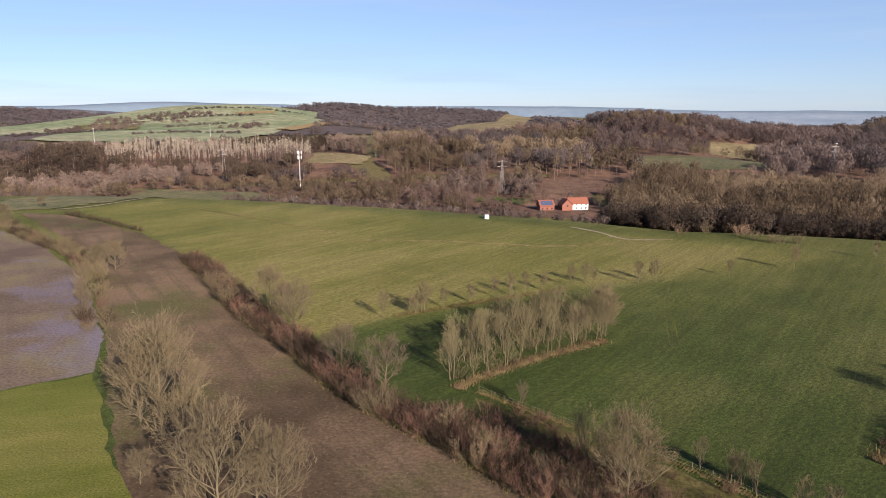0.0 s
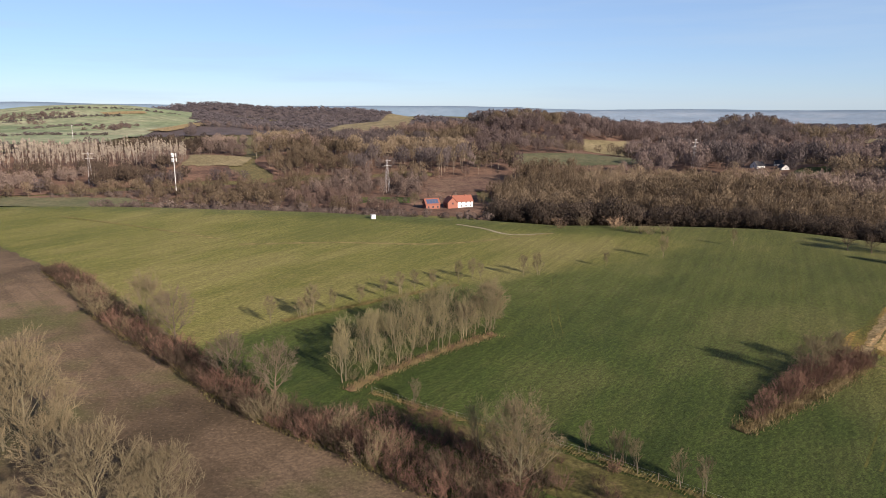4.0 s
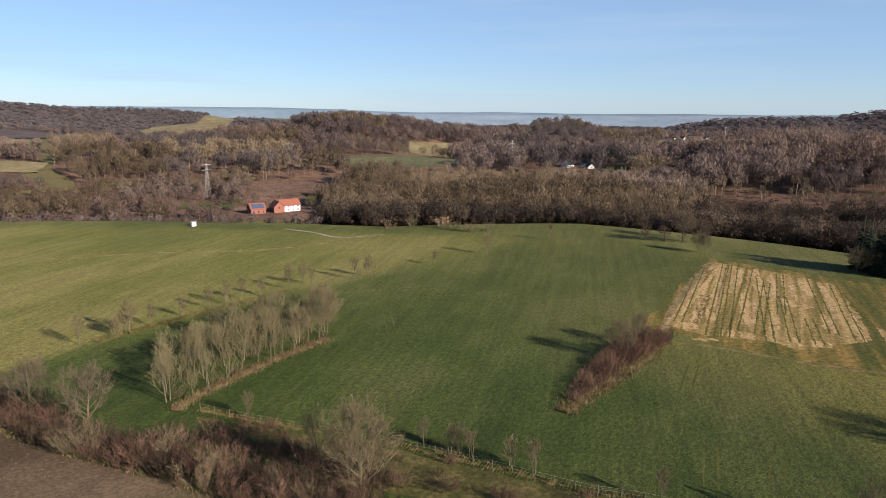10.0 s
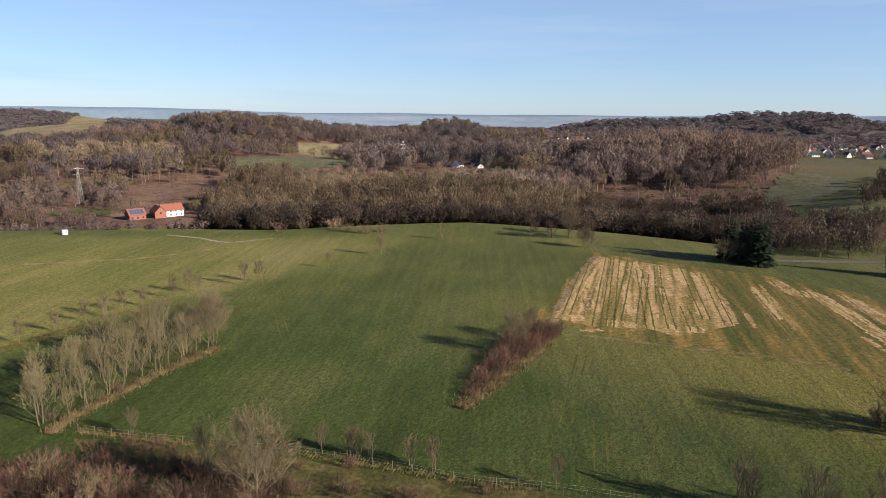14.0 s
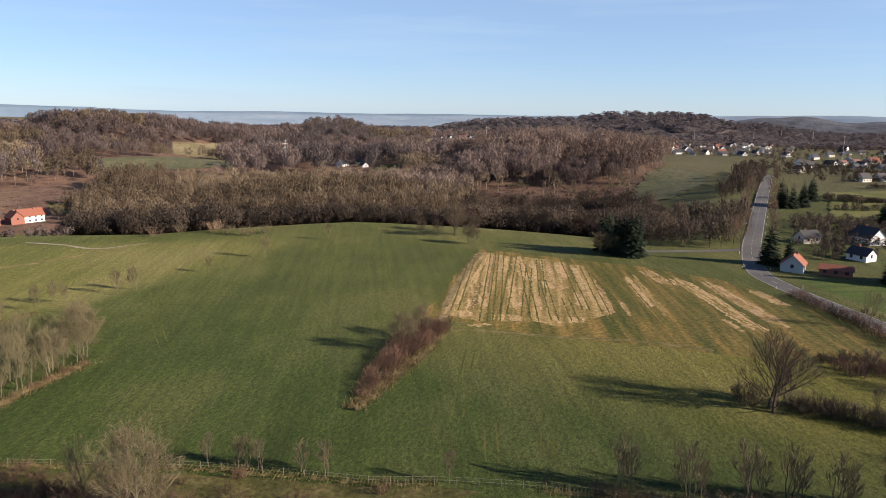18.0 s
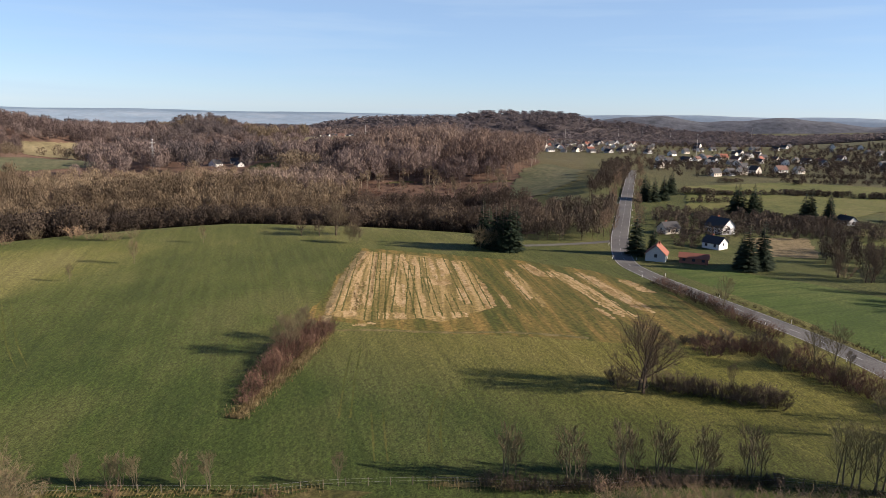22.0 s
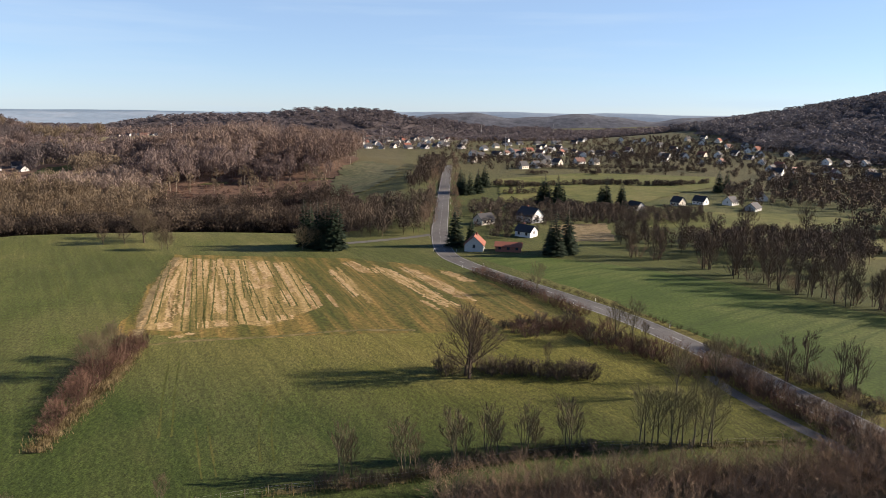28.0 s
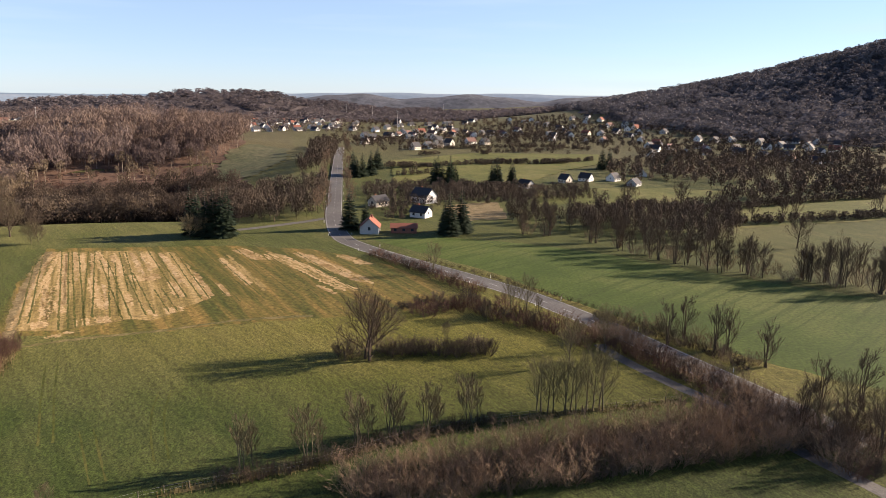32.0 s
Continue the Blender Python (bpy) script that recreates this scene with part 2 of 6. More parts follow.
# crowns of the farther woods are greyed in colour, in place of distance haze
TWIG_FAR = bark("hazed_far_crowns", (0.105, 0.099, 0.104), (0.200, 0.185, 0.190), 0.18)
TWIG_HORIZON = bark("hazed_horizon_crowns", (0.115, 0.100, 0.104), (0.175, 0.152, 0.154), 0.4)
TWIG_WOOD = bark("wood_crowns", (0.122, 0.094, 0.082), (0.268, 0.213, 0.176), 0.4)
TWIG_COPSE = bark("tan_twigs", (0.098, 0.088, 0.044), (0.215, 0.192, 0.102))
TWIG_HEDGE = bark("grey_hedge_twigs", (0.066, 0.052, 0.038), (0.142, 0.113, 0.083))
TWIG_GOLD = bark("tan_crowns", (0.104, 0.081, 0.054), (0.250, 0.198, 0.134), 0.4)
TWIG_WARM = bark("warm_brown_crowns", (0.122, 0.088, 0.074), (0.245, 0.186, 0.151), 0.35)
TWIG_RIDGE = bark("dark_ridge_crowns", (0.085, 0.071, 0.070), (0.160, 0.134, 0.126), 0.4)
WEEDS = mottled("weedy_wheel_lines", (0.050, 0.056, 0.011), (0.078, 0.076, 0.016), (0.12, 0.10, 0.026), 0.2, 1.2)
FAR_LITTER = mottled("far_wood_floor", (0.045, 0.037, 0.037), (0.062, 0.050, 0.049), (0.085, 0.069, 0.065), 0.02, 0.2)
TWIG_MAUVE = bark("mauve_brown_crowns", (0.116, 0.088, 0.081), (0.238, 0.186, 0.164), 0.4)
# crown colour with the shade of the wood's front painted in
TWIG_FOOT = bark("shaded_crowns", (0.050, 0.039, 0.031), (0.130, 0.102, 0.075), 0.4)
NEEDLES = bark("fir_needles", (0.012, 0.022, 0.012), (0.035, 0.055, 0.028))
IVY = bark("ivy_leaves", (0.020, 0.035, 0.010), (0.06, 0.085, 0.028))
WHITE = plain("white_render", (0.62, 0.61, 0.58), 0.85)
GREYWALL = plain("grey_render", (0.36, 0.36, 0.35), 0.85)
CREAM = plain("cream_render", (0.55, 0.50, 0.42), 0.85)
BRICK = plain("red_brick", (0.20, 0.085, 0.06), 0.9)
TILE_RED = plain("red_roof_tiles", (0.19, 0.073, 0.048), 0.85)
TILE_DARK = plain("slate_grey_tiles", (0.035, 0.034, 0.036), 0.7)
TILE_BROWN = plain("brown_roof_tiles", (0.12, 0.065, 0.05), 0.75)
GLASS = plain("window_glass", (0.03, 0.035, 0.045), 0.08, 0.0, 0.05)
STEEL = plain("galvanised_steel", (0.36, 0.35, 0.34), 0.6, 0.3)
POST_WOOD = plain("weathered_wood", (0.10, 0.085, 0.06), 0.9)
SOLAR = plain("solar_panel", (0.05, 0.07, 0.12), 0.15)

# ---- plan, in metres from the point below the camera: x to the right of the first view, y ahead ----
# the lie of the land: hills as (bearing, distance, half width across, half depth, height)
HILLS = [
    (16, 960, 85, 120, 24), (2, 930, 200, 130, 3), (25.5, 1250, 150, 120, 3), (52.5, 620, 75, 85, 11), (46, 720, 90, 80, 3),
    (33.3, 1180, 40, 90, 26), (47, 1700, 150, 160, 46), (56.5, 1750, 110, 150, 54), (52, 1480, 60, 70, 12), (62, 1760, 80, 130, 46), (67, 1850, 70, 120, 34), (74, 1900, 130, 150, 26),
    (-9, 2400, 190, 150, 64), (1.5, 2500, 210, 170, 55), (8, 1700, 150, 160, 40), (-15, 1850, 250, 280, 62), (-26, 1900, 260, 280, 30), (-36, 2600, 400, 200, 68),
    (37, 810, 130, 75, -20), (26, 830, 110, 60, -8), (47, 1060, 120, 60, 4),
    (122, 1400, 464, 270, 178), (88, 2500, 300, 220, 16),
]
CREST_AZ = (-60, -32, -24, -9, 4, 19, 35, 45, 59, 75)
CREST_R = (470, 441, 401, 340, 303, 277, 294, 281, 262, 270)


def height(x, y):
    """Height of the ground over the plan, for numbers or arrays."""
    x, y = np.asarray(x, float), np.asarray(y, float)
    r, az = np.hypot(x, y), np.degrees(np.arctan2(x, y))
    k = r - np.interp(az, CREST_AZ, CREST_R)
    low = np.clip(k / 90, 0, 1)
    up = np.clip((k - 170) / 230, 0, 1)
    side = np.clip((az + 60) / 12, 0, 1) * np.clip((64 - az) / 9, 0, 1)
    z = -14.0 * side * (low * low * (3 - 2 * low)) * (1 - up * up * (3 - 2 * up))
    for a, d, w, t, h in HILLS:
        s, c = math.sin(math.radians(a)), math.cos(math.radians(a))
        u, v = x * c - y * s, x * s + y * c - d
        z = z + h * np.exp(-0.5 * ((u / w) ** 2 + (v / t) ** 2))
    fall = np.clip((r - 1050) / 700, 0, 1)
    z = z - 30.0 * fall * fall * (3 - 2 * fall) * np.clip((90 - az) / 14, 0, 1)
    far = np.clip((r - 420) / 500, 0, 1)
    z = z + far * (2.2 * np.sin(x / 97 + 1.3) * np.sin(y / 83) + 1.2 * np.sin(x / 41) * np.cos(y / 47 + 0.6))
    return z

MEADOW_LEFT = [(-78.9, 114.7), (-66.2, 122.5), (-57.5, 108.9), (-49.6, 93.3), (-40.6, 81.4), (-34.5, 67.7), (-62.1, 68.0), (-90.7, 104.2)]
PLOUGH_FAR = [(-178.0, 272.1), (-153.8, 253.9), (-106.1, 197.8), (-89.0, 168.5), (-74.1, 143.3), (-66.6, 123.4), (-78.9, 114.8), (-95.4, 104.3), (-207.1, 238.8)]
PLOUGH = [(-197.8, 318.2), (-171.6, 311.3), (-117.5, 265.9), (-85.9, 225.0), (-49.5, 163.5), (-30.8, 134.6), (-17.3, 113.2), (2.9, 91.0), (12.8, 79.7), (23.2, 68.2), (-30.6, 68.0), (-39.9, 80.7), (-48.9, 93.6), (-74.1, 143.3), (-88.4, 168.8), (-99.4, 197.8), (-120.3, 229.6)]
STUBBLE = [(175.1, 171.3), (105.0, 122.6), (116.4, 94.4), (129.9, 74.6), (141.5, 52.5), (155.2, 35.8), (173.4, 44.9), (190.9, 68.8), (199.5, 91.1), (197.0, 117.9)]
ROADLINE = [(551.8, 228.1), (413.6, 172.8), (304.2, 128.6), (255.4, 108.6), (221.6, 91.8), (208.0, 78.9), (194.1, 59.1), (181.2, 38.8), (169.4, 21.3), (157.0, 7.6), (145.5, -3.9), (135.5, -12.6), (124.4, -22.5), (114.8, -30.7), (103.7, -40.4)]
PATHLINE = [(137.1, 0.6), (130.7, -3.3), (120.3, -12.6), (113.9, -19.3), (101.8, -27.9), (92.0, -36.6), (86.3, -40.9)]
TRACK_FAR = [(-161.3, 369.2), (-174.8, 338.2), (-186.3, 328.6)]
TRACK_MID = [(-119.6, 332.6), (-78.0, 299.0), (-40.8, 265.3)]
TRACK_STRAW = [(-32.7, 254.1), (3.4, 251.0), (41.8, 242.4), (86.6, 255.1)]
TRACK_BEND = [(86.6, 255.1), (69.5, 255.0), (62.1, 269.4), (53.0, 281.7)]
SIDE_ROAD = [(255.3, 108.8), (242.4, 115.1), (228.5, 124.6), (219.9, 131.3)]
STUBBLE_TRACK = [(103.1, 111.6), (112.1, 101.0), (119.5, 90.4), (129.9, 78.7), (137.8, 64.0)]
FIELD_ROAD = [(219.5, 80.1), (230.6, 61.9), (229.0, 27.6), (220.4, -0.6), (201.9, -35.0), (189.7, -69.1), (181.0, -82.0), (122.0, -57.9), (128.1, -48.9), (133.7, -34.8), (145.9, -15.5), (161.3, 2.6), (189.5, 33.9)]
HEDGE_DIAG = [(-84.0, 222.4), (-66.7, 194.9), (-49.8, 164.5), (-31.7, 138.8), (-17.9, 117.4), (-7.8, 105.4), (3.0, 94.3), (13.1, 81.8), (21.5, 74.0)]
HEDGE_LEFT = [(-190.4, 291.8), (-153.8, 253.9), (-130.2, 233.5), (-108.0, 204.9), (-89.0, 168.5), (-76.4, 146.9)]
HEDGE_TOP = [(-173.9, 314.7), (-144.1, 291.5), (-119.1, 269.7)]
HEDGE_SPUR = [(66.1, 93.6), (72.7, 98.1), (84.8, 105.0), (97.5, 111.0), (102.2, 112.5)]
VERGE_SPUR = [(61.9, 89.7), (69.4, 93.7), (79.4, 98.4), (92.6, 105.5), (101.7, 111.5)]
VERGE_SPUR_FAR = [(105.9, 116.2), (131.2, 138.2), (157.1, 157.4), (172.3, 168.3)]
FENCE = [(6.4, 114.4), (13.7, 107.0), (19.4, 101.7), (26.3, 95.4), (34.3, 88.1), (43.6, 77.4), (50.9, 68.6), (57.2, 63.2)]
VERGE_FRONT = [(66.7, 53.0), (71.6, 46.4), (77.8, 37.7), (87.7, 28.4), (97.6, 15.9), (103.4, 5.0), (113.6, -13.9)]
VERGE_COPSE = [(2.6, 115.6), (7.0, 120.7), (20.1, 131.3), (25.2, 134.8), (35.2, 141.3)]
VERGE_ROW = [(-11.4, 158.9), (2.3, 166.6), (17.3, 175.1), (35.3, 184.1)]
COPSE = [(-1.5, 126.4), (1.6, 115.6), (7.0, 121.8), (20.2, 132.3), (35.5, 142.3), (42.4, 159.0), (31.2, 161.5), (15.3, 153.2), (4.3, 139.2)]
ROWTREES = [(-14.3, 157.6), (-7.7, 161.2), (-6.3, 161.3), (-5.0, 162.3), (0.1, 165.6), (7.0, 170.6), (13.6, 175.4), (18.2, 177.1), (22.3, 179.8), (27.3, 182.3), (35.7, 186.1), (40.3, 189.3), (42.6, 188.9)]
SPREADTREES = [(55.7, 189.8), (60.7, 191.5), (84.7, 197.9), (107.9, 206.1), (142.1, 220.4)]
FENCETREES = [(35.8, 87.5), (38.9, 84.8), (40.0, 84.2), (41.2, 82.5), (45.1, 77.7), (47.4, 75.0), (58.6, 62.1), (13.1, 108.2)]
EDGETREES = [(74.6, 46.0), (78.9, 38.2), (84.8, 33.0), (88.5, 29.5), (91.3, 24.5), (96.0, 19.1)]
GROUPTREES = [(103.0, 9.3), (103.2, 7.2), (103.4, 5.0), (104.6, 3.7), (105.8, 1.1), (106.8, -0.4)]
DIAGTREES = [(-33.2, 146.1), (-19.0, 121.7), (-10.4, 114.0), (23.3, 78.5), (-41.5, 159.2)]
ROADTREES = [(151.6, 20.9), (152.0, 17.6), (151.2, 14.7), (144.4, 25.5), (129.1, 30.9), (181.2, 47.7), (124.0, 6.0), (127.5, 2.5), (134.9, -0.6)]
RIGHTTREES = [(140.8, -12.3), (140.6, -22.7), (141.3, -24.9), (133.7, -30.7), (121.0, -43.4), (145.7, -17.2)]
BIGTREE = [(117.7, 43.2), (118.2, 41.4)]
BIGSHRUBS = [(116.1, 47.2), (119.9, 39.9), (121.0, 36.8), (121.9, 33.6), (122.7, 30.4), (123.5, 27.2), (125.1, 24.2), (125.6, 22.0)]
ROADSHRUBS = [(145.9, 42.4), (151.2, 39.0), (155.2, 35.8), (154.0, 31.4), (154.8, 27.5), (148.3, 21.0), (146.0, 14.4), (144.2, 9.2), (140.2, 4.2), (137.1, 0.6)]
ROADHEDGE = [(197.7, 71.3), (190.1, 61.4), (184.2, 52.7), (175.2, 42.1), (165.9, 31.0)]
FIELDHEDGE = [(195.0, 52.3), (183.4, 32.8), (172.9, 18.9), (160.4, 1.3)]
RIGHTSHRUBS = [(156.2, -0.1), (150.7, -6.3), (143.7, -15.3), (138.7, -21.4), (132.1, -27.6)]
MIDSHRUBS = [(141.3, -0.4), (133.7, -7.1), (126.7, -14.0), (119.2, -20.9), (112.5, -26.0), (103.1, -32.0), (95.3, -37.6)]
BIGHEDGE = [(73.0, 28.1), (77.8, 20.6), (83.5, 11.1), (91.0, -2.2), (98.9, -15.8), (106.2, -28.9)]
LOWTREES = [(105.8, -30.4), (104.2, -32.3), (102.3, -34.1), (104.8, -37.0), (102.0, -38.4), (99.2, -39.3), (112.9, -33.6), (110.4, -37.8), (109.2, -41.3)]
ALDERS = [(244.2, 29.6), (243.0, 21.3), (238.7, 7.3), (230.6, -0.5), (225.4, -5.9), (222.0, -12.8), (217.6, -17.6), (215.0, -23.2), (211.3, -28.5), (209.6, -33.0), (206.5, -38.7), (205.8, -42.3), (204.7, -51.7), (204.4, -53.0), (202.7, -59.0), (202.7, -62.6), (200.9, -68.3), (199.6, -71.9), (197.2, -81.0)]
FIELDOAKS = [(298.3, 18.2), (312.9, -6.8), (337.9, -31.5), (249.7, -61.7), (390.9, -74.1)]
RIVERHEDGE = [(290.4, -37.4), (308.6, -72.7), (333.8, -116.2), (357.0, -154.0)]
CONIFERS = [(206.9, 138.5), (205.8, 134.7), (206.3, 132.0), (206.9, 129.1), (208.8, 128.1), (208.2, 142.1)]
FIRS = [(363.9, 93.2), (361.1, 87.7), (363.2, 83.5), (366.4, 62.3), (365.1, 57.4), (373.8, 54.1), (235.9, 57.9), (241.3, 52.4), (236.1, 91.2), (385.7, 150.4), (382.6, 144.6), (394.7, 143.7), (424.7, 149.5), (496.3, -34.2), (481.4, 6.4)]
CRESTTREES = [(192.3, 202.8), (179.1, 181.7), (179.8, 179.6), (201.0, 138.1), (204.2, 135.2)]
CLUMP = [(93.7, 266.6), (106.8, 274.6), (142.5, 344.2), (115.3, 262.4), (117.0, 253.9), (120.1, 249.0), (123.0, 246.5), (129.3, 246.7)]
BARN = [(231.0, 84.3), (234.9, 72.7)]
DARKHOUSE = [(287.7, 100.9)]
WHITEHOUSE = [(304.5, 84.6)]
GARAGE = [(267.1, 75.4)]
FARM = [(63.1, 420.5), (75.3, 420.5), (82.8, 423.2)]
MAST = [(-107.4, 517.1)]
PYLONS = [(-180.4, 568.9), (42.7, 498.2), (295.6, 522.9)]
BOX = [(19.4, 303.3)]
GREENFIELD = [(176.6, 644.6), (284.6, 677.2), (282.7, 560.7), (216.6, 567.8), (165.3, 583.8)]
BROWNFIELD = [(63.1, 489.9), (78.0, 539.1), (142.9, 551.0), (152.5, 520.9), (118.2, 483.8)]
UPPERFIELD = [(304.6, 808.0), (379.7, 828.6), (338.7, 750.2), (285.2, 737.9)]
SMALLFIELD = [(-128.8, 646.0), (-130.4, 714.5), (-68.1, 673.7), (-74.6, 633.3)]
HOUSEMEADOW = [(20.2, 479.3), (57.1, 473.3), (53.9, 446.2), (20.9, 451.0)]
WOODFIELD = [(377.6, 243.2), (479.3, 290.0), (522.8, 295.3), (511.5, 254.2), (451.5, 227.8), (395.9, 221.9)]
HAMLETFIELD = [(353.0, 482.3), (379.1, 500.7), (397.7, 491.5), (362.8, 455.9)]
VALLEYFIELD = [(-235.0, 362.6), (-214.9, 380.6), (-222.6, 515.4), (-138.6, 503.3), (-110.7, 472.0), (-163.0, 369.5), (-188.2, 332.1), (-210.3, 323.4)]
HILLFIELD = [(-576.9, 968.0), (-714.5, 1349.7), (-574.8, 1471.3), (-471.9, 1566.3), (-349.2, 1610.4), (-251.9, 1607.9), (-294.7, 1281.7), (-265.0, 896.5), (-369.0, 850.1)]
OAKROW = [(-43.0, 97.7), (-48.5, 102.5), (-36.1, 88.5), (-26.9, 74.7), (-20.6, 76.8), (-23.8, 79.6), (-40.6, 84.0)]
TRUNKSTAND = [(-319.7, 647.2), (-125.2, 655.0), (-147.9, 776.5), (-355.0, 746.4)]
FARFIELD = [(-16.8, 1478.7), (177.4, 2288.4), (698.5, 4205.7), (637.1, 3656.0), (182.7, 1548.6), (49.6, 1094.0)]
PASTURE_A = [(477.9, 158.7), (564.6, 113.4), (584.8, 13.1), (510.5, 11.0), (461.2, 31.5), (361.6, 53.8), (351.7, 113.6)]
PASTURE_B = [(359.2, 41.5), (378.6, 7.3), (394.6, -31.6), (388.4, -65.3), (339.4, -25.2), (312.3, 33.2)]
PASTURE_C = [(345.3, -53.7), (406.7, -140.0), (431.6, -184.5), (340.2, -147.2), (321.4, -112.1), (280.8, -46.6)]
ROUGH = [(298.3, 72.3), (315.8, 52.1), (273.6, 40.3), (261.4, 61.0)]
ROADGRASS = [(297.2, 152.5), (301.6, 137.0), (440.6, 189.0), (435.9, 197.3), (356.0, 175.3)]
BELT_STREAM = [(295.6, 43.7), (289.1, 18.8), (314.8, -11.7), (307.2, -48.3), (266.4, -46.4), (237.8, -38.5), (246.2, -19.4), (256.7, 16.4), (265.5, 39.0)]
BELT_GARDEN = [(480.3, 10.1), (611.9, -51.1), (611.2, -206.6), (431.6, -148.1), (391.8, -63.0), (405.4, -35.4), (399.9, -4.6)]
BELT_VILLAGE = [(567.0, 214.0), (639.4, 123.3), (675.2, -5.3), (644.0, -145.3), (783.7, -174.7), (951.1, -5.5), (1185.0, 123.4), (886.4, 208.9), (660.8, 249.2)]
BELT_HOUSE = [(345.7, 130.7), (355.4, 105.2), (361.6, 53.8), (346.4, 37.1), (313.7, 38.6), (302.8, 70.8), (251.5, 81.3), (278.4, 102.8)]
BELT_ROADSIDE = [(232.9, 141.3), (237.7, 122.4), (252.6, 115.0), (339.6, 146.0), (307.9, 151.8), (321.4, 181.0), (301.4, 182.4)]
BELT_RIVER = [(323.1, -36.3), (365.9, -59.2), (458.4, -156.8), (488.4, -207.7), (419.5, -179.6), (406.7, -140.0), (340.9, -55.5)]
BELT_ROAD_FAR = [(356.0, 175.3), (442.3, 187.7), (550.3, 229.1), (553.3, 250.1), (429.3, 206.7)]
LINE_A = [(435.2, 140.5), (449.3, 117.2), (487.4, 89.5)]
LINE_B = [(483.9, 97.0), (490.6, 61.5), (511.9, 27.1)]
LINE_C = [(564.6, 113.4), (590.3, 74.4), (623.6, 43.6)]
LINE_D = [(289.2, -45.8), (304.7, -76.1), (328.1, -114.3), (348.6, -150.6)]
LINE_E = [(340.6, 82.7), (351.7, 64.2), (345.1, 39.8)]
AVENUE = [(270.9, 108.2), (278.0, 109.7), (250.2, 110.3), (278.5, 121.5), (401.5, 162.5), (403.6, 173.2), (451.2, 184.6), (342.8, 138.3), (310.5, 136.8)]
MAST_B = [(829.2, 265.5)]
ROUGHBANK = [(6.6, 112.1), (19.1, 100.5), (33.8, 87.1), (43.0, 76.4), (55.9, 62.8), (61.1, 57.8), (52.8, 59.1), (35.2, 71.3), (20.7, 84.1), (15.0, 100.1), (4.5, 111.1)]
TRAM_A = [(93.8, 71.2), (87.0, 67.6), (80.5, 63.0), (73.7, 57.4)]
TRAM_B = [(64.8, 188.0), (53.7, 155.5), (49.1, 138.2)]
TRAM_C = [(144.8, 192.4), (132.7, 173.4), (119.4, 155.0)]
TRAM_D = [(78.6, 73.8), (72.4, 67.6), (66.9, 62.0)]
TRAM_F = [(99.3, 99.2), (87.1, 88.7), (73.3, 76.2)]
BANKTREE = [(24.2, 81.9), (20.1, 87.7)]
MEADOW_PALE = [(-178.1, 328.5), (-117.9, 266.9), (-83.3, 220.5), (-49.5, 163.5), (-32.1, 141.0), (-12.6, 156.7), (2.2, 164.5), (35.1, 183.0), (55.7, 189.8), (84.7, 197.9), (107.4, 205.2), (132.2, 219.4), (130.5, 244.9), (88.2, 259.9), (18.9, 299.2), (-50.4, 330.5), (-159.0, 360.3)]
HILLWOOD_A = [(-688.2, 1340.9), (-737.7, 1513.4), (-644.1, 1494.8), (-586.2, 1362.6), (-584.5, 1235.9)]
HILLWOOD_B = [(-676.3, 1541.9), (-506.3, 1555.5), (-485.1, 1511.8), (-580.5, 1486.3), (-633.3, 1468.9)]
HILLWOOD_C = [(-591.8, 1468.9), (-532.6, 1453.0), (-513.0, 1404.7), (-574.1, 1432.7)]
HILLWOOD_D = [(-425.0, 1316.3), (-379.2, 1405.2), (-340.4, 1394.4), (-356.0, 1278.5)]
HILLWOOD_E = [(-754.5, 1323.0), (-707.7, 1357.8), (-621.0, 1208.9), (-660.4, 1174.0)]
HILLPALE_A = [(-745.9, 1410.2), (-672.4, 1424.7), (-570.8, 1321.3), (-546.2, 1240.2), (-702.3, 1347.1)]
HILLPALE_B = [(-470.6, 1583.4), (-398.4, 1660.8), (-383.5, 1619.0), (-449.1, 1552.1)]
HILLPALE_C = [(-303.6, 1275.5), (-251.9, 1607.9), (-226.4, 1522.6), (-270.7, 1266.4)]
HILLBROWN = [(-484.9, 785.0), (-476.2, 896.1), (-381.8, 817.9), (-368.3, 748.8), (-438.2, 742.9)]
POLES = [(1232.7, 652.5), (1507.8, 662.5), (1587.9, 637.3), (1632.6, 586.9), (1788.6, 445.1)]
POLES_B = [(333.3, 589.6), (842.6, 818.7)]
POLES_C = [(-416.8, 832.2), (-312.3, 936.2)]
LEFTTREES = [(-100.8, 206.3), (-106.4, 206.9), (-183.3, 284.4), (-197.4, 336.1), (-125.4, 224.6)]
FARMTREES = [(96.4, 421.4), (105.1, 414.1), (53.9, 430.9), (115.1, 426.1)]
STRAW_BED = [(171.1, 166.6), (179.3, 148.3), (182.4, 132.5), (160.5, 108.3), (138.7, 94.3), (127.0, 96.2), (111.0, 114.3), (110.9, 121.5), (131.2, 138.2)]
